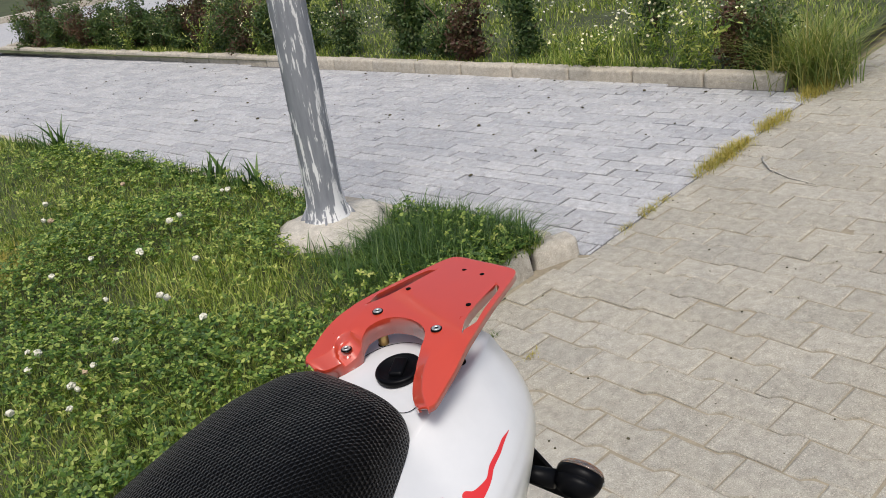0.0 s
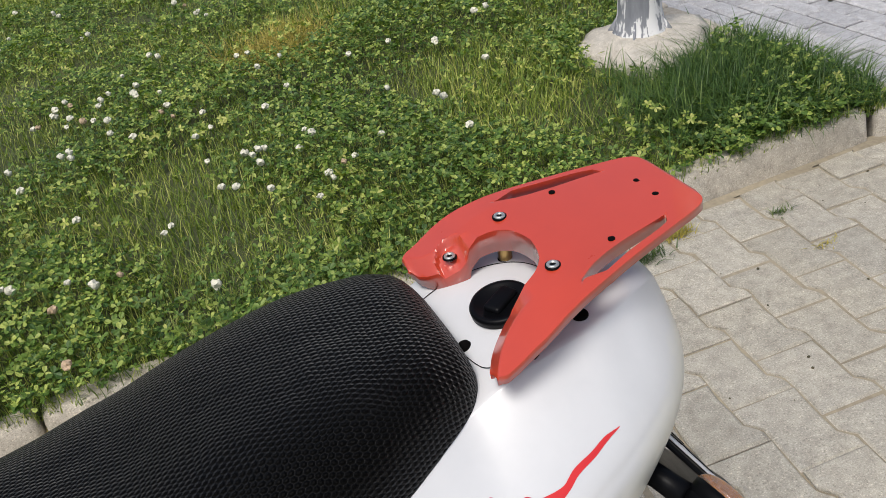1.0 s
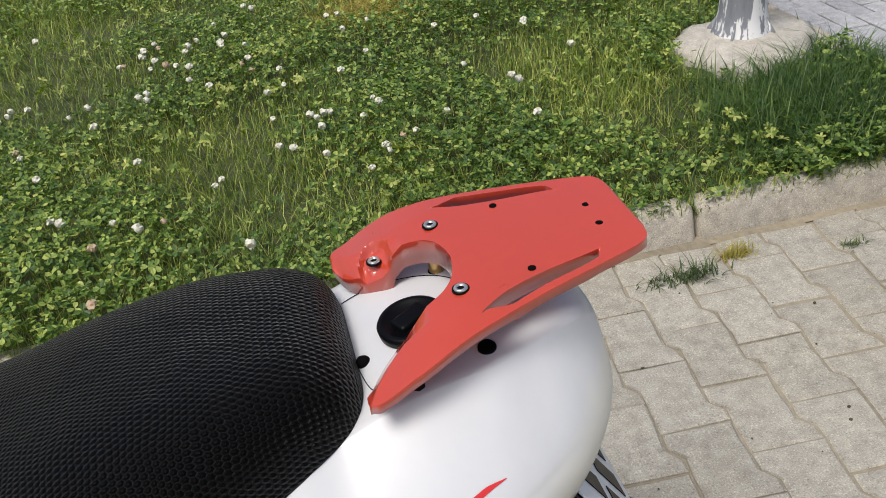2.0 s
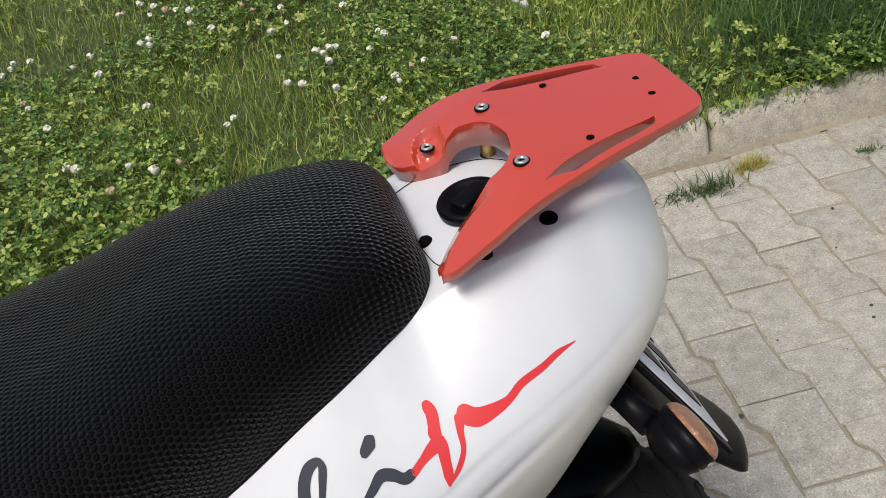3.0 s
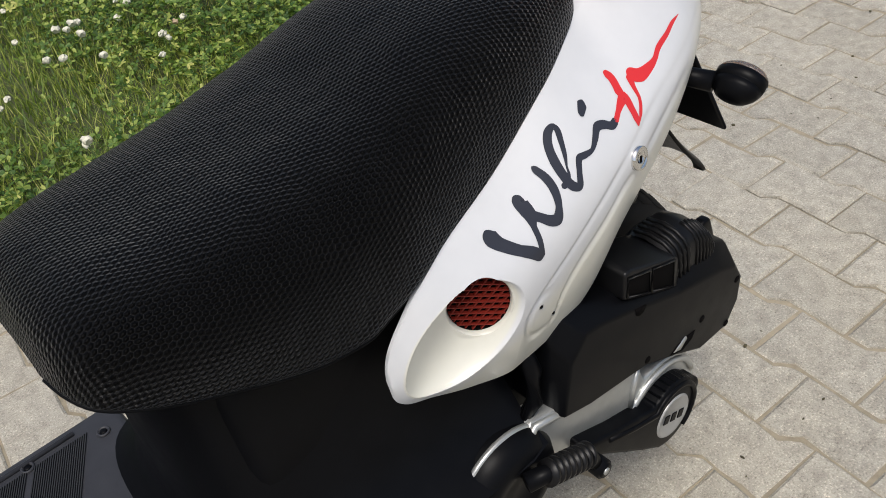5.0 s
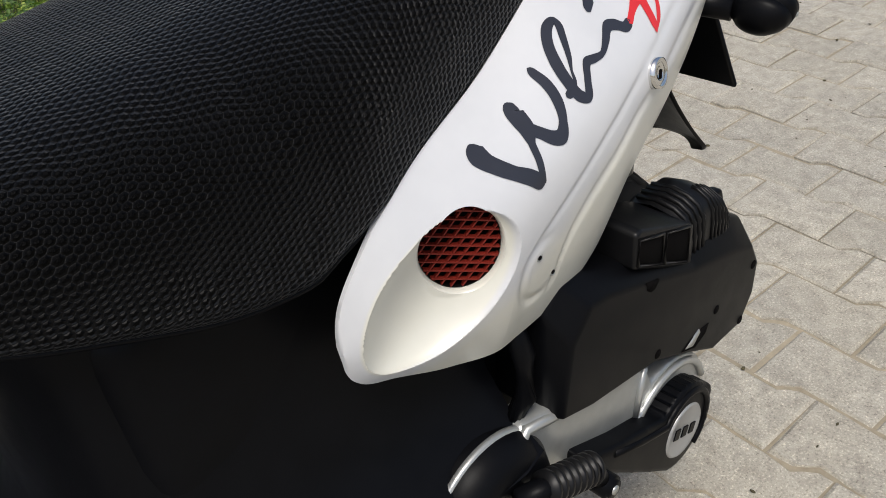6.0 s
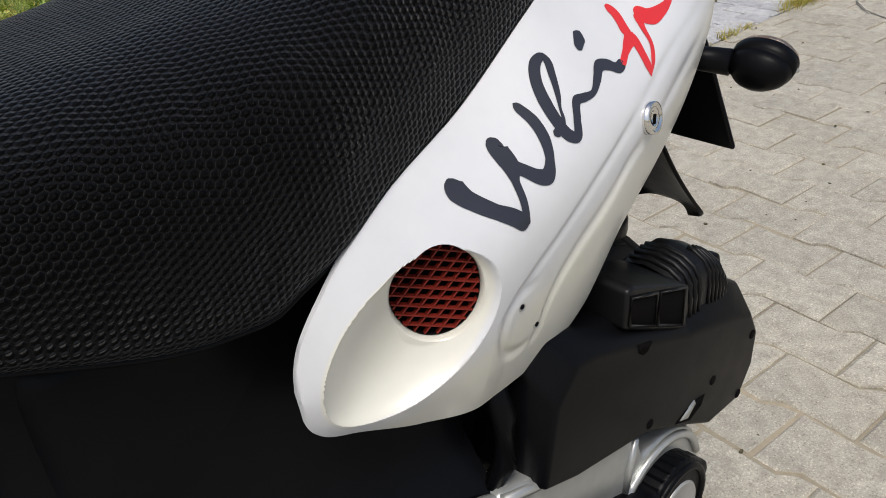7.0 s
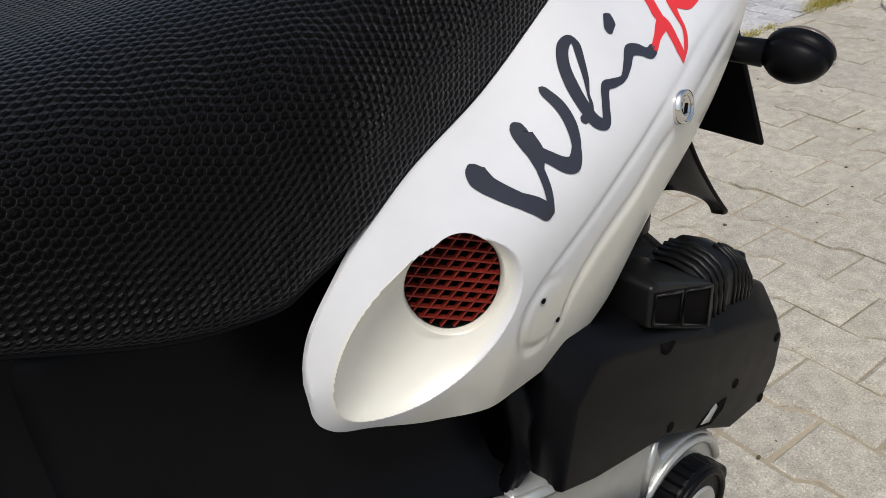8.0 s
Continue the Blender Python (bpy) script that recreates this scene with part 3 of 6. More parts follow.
def seat():
    """A long saddle: lofted rings that narrow to the rear, with a lower rider's part in front."""
    top = [(-0.7, 0.775), (-0.69, 0.805), (-0.66, 0.822), (-0.6, 0.832), (-0.5, 0.842), (-0.4, 0.858), (-0.3, 0.884), (-0.2, 0.9), (-0.14, 0.902), (-0.11, 0.894), (-0.092, 0.872), (-0.087, 0.85)]
    wid = [(-0.7, 0.05), (-0.695, 0.082), (-0.68, 0.112), (-0.65, 0.132), (-0.6, 0.148), (-0.5, 0.165), (-0.42, 0.17), (-0.364, 0.162), (-0.29, 0.15), (-0.2, 0.134), (-0.15, 0.116), (-0.11, 0.096), (-0.095, 0.08), (-0.087, 0.06)]
    low = [(-0.7, 0.755), (-0.69, 0.745), (-0.66, 0.734), (-0.6, 0.714), (-0.5, 0.686), (-0.465, 0.684), (-0.44, 0.694), (-0.41, 0.706), (-0.364, 0.729), (-0.29, 0.756), (-0.2, 0.802), (-0.15, 0.82), (-0.104, 0.836), (-0.087, 0.842)]
    xs = np.r_[-0.7 + 0.03 * (1 - np.cos(np.linspace(0, math.pi / 2, 12))), np.linspace(-0.66, -0.12, 60), -0.087 - 0.03 * (1 - np.sin(np.linspace(0.05, math.pi / 2, 12)))]
    zt, w, zl = curve_at(xs, top), curve_at(xs, wid), curve_at(xs, low)
    rows, uvs = [], []
    for i, x in enumerate(xs):
        h = zt[i] - zl[i]
        ring = []
        for a in np.linspace(-1, 1, 61):
            th = abs(a) * math.pi * 0.56
            e = 0.62
            cy = math.copysign(abs(math.sin(min(th, math.pi / 2))) ** e, a)
            cz = abs(math.cos(min(th, math.pi / 2))) ** 0.75
            z = zl[i] + h * (0.12 + 0.88 * cz)
            y = w[i] * cy
            if th > math.pi / 2:
                k = (th - math.pi / 2) / (math.pi * 0.06)
                z, y = zl[i] + h * 0.12 * (1 - k), w[i] * (1 - 0.06 * k * k) * (1 if a > 0 else -1)
            # a shallow dish across the seat
            z -= 0.008 * (1 - abs(a)) * (1 if abs(a) < 1 else 0) * np.clip((-0.28 - x) / 0.1, 0, 1) * np.clip((x + 0.68) / 0.1, 0, 1)
            ring.append((x, y, z))
        ring = np.array(ring)
        arc = np.r_[0, np.cumsum(np.linalg.norm(np.diff(ring, axis=0), axis=1))]
        rows.append(ring)
        uvs.append(arc - arc[30])
    rows = np.array(rows)
    along = np.r_[0, np.cumsum(np.linalg.norm(np.diff(rows[:, 30], axis=0), axis=1))]
    uv = np.stack([np.broadcast_to(along[:, None], rows.shape[:2]), np.array(uvs)], -1)
    ob = link("seat", grid_mesh("seat", rows, uv=uv), SEAT, scooter, "black honeycomb mesh seat cover, long and padded")
    piping = bmesh.new()
    for k in (0, 60):
        merge_bm(piping, tube_bm([tuple(p) for p in rows[2:-2, k]], 0.0022, 6))
    part("hem", piping, BLACK, ob, "stitched black hem")


seat()


def rack():
    C = -0.007
    xs = np.r_[np.linspace(-0.088, -0.06, 14), np.linspace(-0.058, 0.004, 40), np.linspace(0.007, 0.112, 42), np.linspace(0.115, 0.154, 18)]
    out = curve_at(xs, [(-0.088, 0.104), (-0.08, 0.109), (-0.05, 0.109), (0.0, 0.099), (0.06, 0.082), (0.11, 0.068), (0.138, 0.0595), (0.148, 0.054), (0.152, 0.047), (0.154, 0.036)])
    inn = curve_at(xs, [(-0.088, 0.09), (-0.083, 0.08), (-0.076, 0.07), (-0.066, 0.061), (-0.045, 0.05), (-0.03, 0.047), (-0.015, 0.041), (-0.004, 0.03), (0.002, 0.014), (0.004, 0.0), (0.007, 0.0), (0.154, 0.0)])
    s_in = curve_at(xs, [(-0.088, 0.098), (-0.06, 0.09), (0.0, 0.086), (0.01, 0.079), (0.03, 0.068), (0.06, 0.0595), (0.112, 0.05), (0.152, 0.03)])
    gap = np.where((xs >= 0.007) & (xs <= 0.1121), curve_at(xs, [(0.0, 0.0003), (0.01, 0.002), (0.022, 0.011), (0.032, 0.0165), (0.06, 0.0148), (0.106, 0.009), (0.112, 0.0004), (0.16, 0.0003)]), 0.0003)
    s_in = np.minimum(s_in, out - 0.006)
    s_in = np.maximum(s_in, inn)
    s_out = np.minimum(s_in + gap, out - 0.004)
    top = curve_at(xs, [(-0.088, 0.882), (-0.075, 0.887), (-0.05, 0.901), (-0.02, 0.914), (0.01, 0.921), (0.06, 0.926), (0.154, 0.931)])
    bm = bmesh.new()
    rims = {}
    for sgn in (-1, 1):
        grid = []
        for i, x in enumerate(xs):
            ys = np.r_[np.linspace(inn[i], s_in[i], 28), np.linspace(s_out[i], out[i], 6), out[i] + 0.001]
            row = []
            for j, y in enumerate(ys):
                z = top[i] - 0.05 * max(0, y - 0.075) - (0.0075 if j == 34 else 0)
                # the arms' inner facet
                z -= 0.013 * np.clip((-0.028 - x) / 0.02, 0, 1) * np.clip(1 - (y - inn[i]) / 0.018, 0, 1) * min(1.0, (out[i] - inn[i]) / 0.03)
                # bolt pocket in the far arm, open to the cut-out
                d = math.hypot(x + 0.052, max(0.0, y - 0.064)) if y < 0.09 else 1.0
                z -= 0.009 * np.clip((0.0148 - d) / 0.0036, 0, 1) * (sgn > 0)
                row.append(bm.verts.new((x, C + sgn * y, z)))
            grid.append(row)
        for i in range(len(xs) - 1):
            for j in range(34):
                if j == 27 and 0.007 <= xs[i] and xs[i + 1] <= 0.1121:
                    continue
                q = (grid[i][j], grid[i][j + 1], grid[i + 1][j + 1], grid[i + 1][j])
                bm.faces.new(q if sgn > 0 else q[::-1])
        rims[sgn] = grid

    def wall(rim, depths, shift):
        """A wall that hangs from a rim, pulled a little into the plate."""
        low = [bm.verts.new((v.co.x + dx, v.co.y + dy, v.co.z - d)) for v, d, (dx, dy) in zip(rim, depths, shift)]
        for a, b, c, d in zip(rim, rim[1:], low[1:], low):
            if len({a, b, c, d}) == 4 and (a.co - b.co).length > 1e-6:
                bm.faces.new((a, b, c, d))

    arch = [i for i, x in enumerate(xs) if x <= 0.0045]
    path = [rims[1][i][0] for i in arch] + [rims[-1][i][0] for i in reversed(arch)]
    deep = [0.006 + 0.018 * min(1.0, max(0.0, (v.co.x + 0.088) / 0.025)) for v in path]
    wall(path, deep, [(0.001 if v.co.x > -0.003 else 0, math.copysign(0.0012, v.co.y - C)) for v in path])
    slot = [i for i, x in enumerate(xs) if 0.007 <= x <= 0.1121]
    for sgn in (-1, 1):
        for j, dy in ((27, -0.0004), (28, 0.0004)):
            rim = [rims[sgn][i][j] for i in slot]
            wall(rim, [0.013] * len(rim), [(0, sgn * dy)] * len(rim))
    bmesh.ops.remove_doubles(bm, verts=bm.verts[:], dist=0.00025)
    bmesh.ops.recalc_face_normals(bm, faces=bm.faces[:])
    flat = [f for f in bm.faces if abs(f.normal.z) > 0.8]
    if sum(f.normal.z * f.calc_area() for f in flat) < 0:
        bmesh.ops.reverse_faces(bm, faces=bm.faces[:])
    for e in bm.edges:
        e.smooth = e.calc_face_angle(0) < radians(30)
    ob = part("luggage_rack", bm, RED, scooter, "red powder-coated metal rear rack with slots")
    sol = ob.modifiers.new("thick", "SOLIDIFY")
    sol.thickness, sol.offset = 0.0028, -1
    for x, y, z in ((0.0, 0.046, 0.9195), (0.0, -0.054, 0.9195), (-0.052, 0.057, 0.8895)):
        b = part("bolt", lathe_bm([(0.0005, -0.005), (0.0029, -0.005), (0.003, 0.0012), (0.0049, 0.0015), (0.0056, 0.0006), (0.0058, -0.002)], (x, y, z + 0.0012), (0, 0.0, 1), 24), STEEL, ob, "steel socket bolt")
        part("washer", lathe_bm([(0.0054, 0.0), (0.0068, 0.0002), (0.0071, -0.0015), (0.0054, -0.0016)], (x, y, z + 0.0012), (0, 0, 1), 24), BLACK, ob)
    # The plate is not drilled; near-black discs paint the holes' shade.
    for x, y, z in ((0.126, 0.007, 0.9292), (0.125, -0.024, 0.9292), (0.056, 0.044, 0.9262), (0.056, -0.058, 0.9262)):
        part("hole", lathe_bm([(0.0003, 0.0005), (0.0032, 0.0005), (0.0033, -0.003), (0.0005, -0.003)], (x, y, z), (0, 0, 1), 16), DARK, ob, "near-black disc painting the shade of a drilled hole")
    for x, y, z, m in ((0.0, 0.046, 0.916, BRASS), (0.0, -0.054, 0.915, BRASS), (-0.052, 0.057, 0.882, RED), (-0.052, -0.071, 0.882, RED)):
        part("post", cyl_bm((x, y, 0.853), (x, y, z), 0.0068, n=20), m, ob, "brass spacer" if m is BRASS else "red sleeve")


rack()


def fuel_cap():
    c = (-0.036, -0.016, 0.868)
    cap = part("fuel_cap", lathe_bm([(0.0005, 0.0), (0.029, 0.0), (0.0295, 0.006), (0.028, 0.0085), (0.024, 0.0085), (0.023, 0.0072), (0.0005, 0.0072)], c, (-0.12, 0, 1), 48), BLACK, scooter, "round black plastic fuel cap")
    bm = box_bm(-0.016, 0.016, -0.009, 0.009, 0.004, 0.0125, 0.004, 3)
    bmesh.ops.transform(bm, matrix=Matrix.Translation(c) @ pose(0, 0, 0, 0, -7, 28), verts=bm.verts)
    part("grip", bm, BLACK, cap)


fuel_cap()
# Holes in the deck and at post feet, their shade painted by near-black discs.
for gx, gy, gz, gs in ((0.011, -0.073, 0.8745, 0.95), (0.0, 0.046, 0.8725, 1.0), (-0.052, 0.057, 0.8645, 1.0)):
    part("grommet", lathe_bm([(0.0004, 0.0012), (0.005 * gs, 0.0012), (0.0065 * gs, 0.002), (0.0078 * gs, 0.0004), (0.0078 * gs, -0.006)], (gx, gy, gz), (0, -0.12, 1), 24), DARK, shell, "near-black disc painting the shade of a hole in the deck")



def deck_seam():
    """The fine joint round the fuel cap's panel."""
    path = [(-0.088, -0.03), (-0.085, -0.055), (-0.081, -0.069), (-0.072, -0.075), (-0.05, -0.074), (-0.02, -0.066), (0.005, -0.046), (0.017, -0.02), (0.019, 0.008), (0.009, 0.028), (-0.007, 0.041), (-0.03, 0.051), (-0.06, 0.058), (-0.088, 0.06)]
    for _ in range(3):
        path = [path[0]] + [q for a, b in zip(path, path[1:]) for q in ((0.75 * a[0] + 0.25 * b[0], 0.75 * a[1] + 0.25 * b[1]), (0.25 * a[0] + 0.75 * b[0], 0.25 * a[1] + 0.75 * b[1]))] + [path[-1]]
    lift = curve_at([p[0] for p in path], TOP_Z)
    part("panel_seam", tube_bm([(x, y, z + 0.004 * min(1.0, (x + 0.13) / 0.05)) for (x, y), z in zip(path, lift)], 0.00042, 6), DARK, shell, "fine dark panel joint")


deck_seam()
part("rubber_stop", lathe_bm([(0.0004, 0.008), (0.004, 0.0075), (0.006, 0.004), (0.0064, -0.003)], (-0.081, -0.03, 0.852), (-0.6, -0.1, 0.8), 20), DARK, shell, "small dark rubber stop behind the seat")
part("nut", cyl_bm((-0.05, -0.099, 0.876), (-0.05, -0.099, 0.889), 0.006, n=6), DARK, scooter)


def lock():
    c = Vector(on_flank(-0.137, 0.722))
    n = Vector((0.16, -0.95, 0.2))
    part("seat_lock", lathe_bm([(0.0005, 0.001), (0.0045, 0.001), (0.005, 0.003), (0.0085, 0.0035), (0.0098, 0.0025), (0.0105, 0.0045), (0.0125, 0.0045), (0.013, -0.004)], c, n, 32), CHROME, shell, "round chrome seat lock")
    # No keyhole is cut; a raised near-black piece paints its shade.
    part("key_slot", prism_bm([(-0.0012, -0.0038), (0.0012, -0.0038), (0.0012, 0.0038), (-0.0012, 0.0038)], -0.0046, -0.003), DARK, shell).location = c
    for x, z in ((-0.291, 0.628), (-0.267, 0.598)):
        p = Vector(on_flank(x, z))
        part("screw", lathe_bm([(0.0004, -0.0012), (0.0022, -0.001), (0.003, 0.0006), (0.0036, 0.0004), (0.0038, -0.002)], p, (0.05, -0.98, 0.1), 16), STEEL, shell)
        # A thin near-black disc paints the shade of the screw's recess.
        part("screw_slot", cyl_bm(p + Vector((0, -0.0001, 0)), p + Vector((0, -0.0006, 0)), 0.0021, n=12), DARK, shell)


lock()


def turn_signal(side):
    s = side
    ob = new("turn_signal")
    ob.parent = scooter
    tagged(ob, "black pod turn signal with clear lens on a short stalk")
    part("stalk", tube_bm([(0.03, s * 0.1, 0.716), (0.042, s * 0.135, 0.712), (0.05, s * 0.165, 0.711)], [0.0125, 0.0115, 0.0125], 16), BLACK, ob)
    m = Matrix.Translation((0.066, s * 0.188, 0.71)) @ pose(0, 0, 0, 0, -26, s * -6) @ Matrix.Diagonal((0.86, 0.86, 0.86, 1.0))

    def bowl(profile):
        """A squashed bowl turned about the pod's own axis."""
        q = lathe_bm([(r, h) for r, h in profile], (0, 0, 0), (0, 0, 1), 40)
        for v in q.verts:
            x, y, z = v.co
            v.co = (z, y * 1.12, -x * 0.86)
        q.transform(m)
        bmesh.ops.recalc_face_normals(q, faces=q.faces[:])
        return q

    part("pod", bowl([(0.0005, -0.03), (0.012, -0.0285), (0.021, -0.024), (0.0275, -0.016), (0.0308, -0.0075), (0.0294, -0.0068), (0.0294, -0.0058), (0.0312, -0.005), (0.032, 0.003), (0.0322, 0.009), (0.0305, 0.0095)]), BLACK, ob)
    part("reflector", bowl([(0.0005, 0.0098), (0.012, 0.0105), (0.02, 0.0135), (0.026, 0.0115), (0.0275, 0.0092)]), AMBER, ob, "amber inner reflector")
    part("lens", bowl([(0.0315, 0.0094), (0.0305, 0.0135), (0.0265, 0.0185), (0.0195, 0.022), (0.01, 0.0238), (0.0005, 0.0242)]), CLEAR, ob, "clear domed lens with amber behind it")
    part("screw", lathe_bm([(0.0003, 0.0012), (0.0022, 0.0012), (0.0028, 0)], m @ Vector((0.004, s * 0.0345, -0.006)), (0, s, -0.1), 12), STEEL, ob)
    return ob


turn_signal(-1)
turn_signal(1)


def rear_end():
    """Plate with its holder, and the mudguard below."""
    hold = box_bm(-0.006, 0.0, -0.128, 0.128, -0.098, 0.092, 0.003)
    holder = part("plate_holder", hold, BLACK, scooter, "black plastic number plate holder")
    holder.matrix_local = Matrix.Translation((0.1045, 0, 0.667)) @ pose(0, 0, 0, 0, -31, 0)
    plate = part("number_plate", box_bm(0.001, 0.003, -0.12, 0.12, -0.088, 0.082, 0.0008), PLATE_W, holder, "white number plate with plain dark bars")
    for r, zc in enumerate((0.035, -0.04)):
        for k in range(3 if r else 4):
            y = -0.085 + k * 0.05
            part("bar", box_bm(0.0032, 0.0042, y, y + 0.03, zc - 0.028, zc + 0.028), BLACK, holder, "", False)
    part("bracket", box_bm(-0.04, 0.06, -0.05, 0.05, 0.7, 0.735, 0.008), BLACK, scooter)
    rows = []
    for t in np.linspace(0, 0.985, 34):
        x = 0.085 + 0.1 * t + 0.052 * t**2
        z = 0.645 - 0.195 * t
        w = 0.042 + 0.027 * math.sqrt(max(0.0, 1 - max(0.0, (t - 0.885) / 0.1) ** 2))
        rows.append([(x - 0.016 * abs(a) ** 3, w * a, z - 0.006 * abs(a) ** 3) for a in np.linspace(-1, 1, 15)])
    g = link("mudguard", grid_mesh("mudguard", rows), BLACK, scooter, "dark plastic mudguard flap hanging below the plate")
    g.modifiers.new("thick", "SOLIDIFY").thickness = 0.004


rear_end()


def rear_wheel():
    c, R, W = Vector((-0.03, 0.0, 0.25)), 0.25, 0.056
    ob = new("rear_wheel")
    ob.parent = scooter
    tagged(ob, "black scooter tyre on a cast rim")
    prof = [(0.172, -0.042), (0.183, -0.049), (0.197, -0.055), (0.212, -W), (0.226, -0.0515), (0.237, -0.041), (0.2455, -0.022), (R, 0.0), (0.2455, 0.022), (0.237, 0.041), (0.226, 0.0515), (0.212, W), (0.197, 0.055), (0.183, 0.049), (0.172, 0.042)]
    part("tyre", lathe_bm(prof, c, (0, 1, 0), 72), RUBBER, ob)
    tread = bmesh.new()
    for k in range(36):
        a = k * math.tau / 36
        for s in (-1, 1):
            b = box_bm(-0.012, 0.012, 0.006, 0.042, -0.002, 0.0008, 0.0006, 1)
            for v in b.verts:
                v.co.z -= 7.5 * v.co.y**2 - 0.001
                v.co.x += 0.5 * v.co.y
                v.co.y *= s
            b.transform(Matrix.Translation(c) @ pose(0, 0, 0, 0, math.degrees(a) + (5 if s > 0 else 0), 0) @ Matrix.Translation((0, 0, R)))
            merge_bm(tread, b)
    part("tread", tread, RUBBER, ob)
    part("rim", lathe_bm([(0.178, -0.044), (0.184, -0.0505), (0.186, -0.053), (0.184, -0.055), (0.178, -0.053), (0.174, -0.045), (0.172, -0.03), (0.168, -0.02), (0.167, 0), (0.168, 0.02), (0.172, 0.03), (0.174, 0.045), (0.178, 0.053), (0.184, 0.055), (0.186, 0.053), (0.184, 0.0505), (0.178, 0.044)], c, (0, 1, 0), 72), STEEL, ob, "cast aluminium rim")
    part("hub", cyl_bm(c + Vector((0, -0.05, 0)), c + Vector((0, 0.05, 0)), 0.045), STEEL, ob)
    for k in range(5):
        a = k * math.tau / 5 + 0.62
        d = Vector((math.cos(a), 0, math.sin(a)))
        part("spoke", tube_bm([c + d * 0.03, c + d * 0.11, c + d * 0.171], [0.018, 0.013, 0.018], 8), STEEL, ob)


rear_wheel()


def engine():
    # air-box cover over the belt case
    rim = [(-0.272, 0.43), (-0.264, 0.54), (-0.245, 0.566), (-0.215, 0.558), (-0.138, 0.532), (-0.046, 0.497), (0.04, 0.49), (0.08, 0.468), (0.104, 0.415), (0.102, 0.362), (0.076, 0.322), (0.012, 0.324), (-0.047, 0.358), (-0.112, 0.392), (-0.22, 0.413)]
    face = [(-0.266, 0.434), (-0.252, 0.512), (-0.226, 0.54), (-0.2, 0.536), (-0.136, 0.513), (-0.046, 0.476), (0.042, 0.452), (0.077, 0.437), (0.096, 0.405), (0.094, 0.364), (0.072, 0.329), (0.01, 0.331), (-0.049, 0.365), (-0.114, 0.398), (-0.221, 0.419)]
    bm = bmesh.new()
    rings = [[bm.verts.new((x, y, z)) for x, z in o] for o, y in ((face, -0.207), (rim, -0.184), (rim, -0.1))]
    for p, q in zip(rings, rings[1:]):
        for k in range(len(p)):
            bm.faces.new((p[k], p[(k + 1) % len(p)], q[(k + 1) % len(p)], q[k]))
    bm.faces.new(rings[0])
    bm.faces.new(rings[-1])
    bmesh.ops.recalc_face_normals(bm, faces=bm.faces[:])
    bmesh.ops.bevel(bm, geom=[e for e in bm.edges if e.calc_face_angle(0) > 0.2], offset=0.004, segments=3, affect="EDGES", profile=0.6)
    box = part("air_box", bm, BLACK, scooter, "black plastic air-box cover with chamfered edges")
    box.data.set_sharp_from_angle(angle=radians(40))
    # Wells, notch and slot are near-black pieces; their shade is in the colour.
    for x, z in ((0.006, 0.391), (0.069, 0.336), (0.084, 0.408), (-0.111, 0.407)):
        part("screw_well", lathe_bm([(0.0004, 0.0006), (0.0052, 0.0006), (0.0062, -0.001)], (x, -0.207, z), (0, -1, 0), 20), DARK, box)
    part("notch", prism_bm([(-0.14, 0.5145), (-0.139, 0.505), (-0.133, 0.5), (-0.126, 0.5), (-0.121, 0.505), (-0.119, 0.5075)], -0.2078, -0.19), DARK, box, "near-black piece painting the shade of a half-round notch below the intake")
    part("slot", prism_bm([(-0.063, 0.376), (-0.035, 0.364), (-0.014, 0.371), (-0.009, 0.382), (-0.03, 0.385), (-0.05, 0.381)], -0.2076, -0.2), DARK, box, "near-black piece painting the shade of a curved opening")
    part("slot_glint", prism_bm([(-0.056, 0.376), (-0.04, 0.37), (-0.027, 0.381), (-0.03, 0.387), (-0.045, 0.381)], -0.2081, -0.2), STEEL, box, "bare metal seen in the opening")
    part("back_plate", prism_bm([(0.02, 0.47), (0.06, 0.5), (0.074, 0.498), (0.088, 0.46), (0.05, 0.45)], -0.165, -0.15, 0.004, 2), BLACK, box)
    # intake snorkel with two ports
    sn = part("intake", prism_bm([(-0.153, 0.533), (-0.151, 0.571), (-0.142, 0.572), (-0.064, 0.538), (-0.048, 0.53), (-0.046, 0.48), (-0.06, 0.484)], -0.2, -0.128, 0.004, 2), SATIN, scooter, "black air intake with two square ports")
    for x0, x1 in ((-0.147, -0.106), (-0.101, -0.058)):
        z0 = lambda x: 0.537 - 0.5 * (x + 0.15)  # noqa: E731
        z1 = lambda x: z0(x) + 0.028 + 0.15 * (x + 0.15)  # noqa: E731
        # Each open port's shade is painted by a near-black plug in the face.
        part("port", prism_bm([(x0, z0(x0)), (x1, z0(x1)), (x1, z1(x1)), (x0, z1(x0))], -0.2006, -0.19, 0.001, 1), DARK, sn)
        part("port_rim", tube_bm([(x0, -0.2008, z0(x0)), (x1, -0.2008, z0(x1)), (x1, -0.2008, z1(x1)), (x0, -0.2008, z1(x0)), (x0, -0.2008, z0(x0))], 0.002, 6), SATIN, sn)
    crest = [(-0.05, 0.53), (-0.03, 0.535), (0.0, 0.534), (0.025, 0.523), (0.05, 0.496), (0.075, 0.455), (0.085, 0.43)]
    loft = []
    for x in np.linspace(-0.05, 0.082, 60):
        z = float(curve_at([x], crest)[0])
        w = -0.193 + 0.02 * max(0.0, (x - 0.02) / 0.06) ** 2
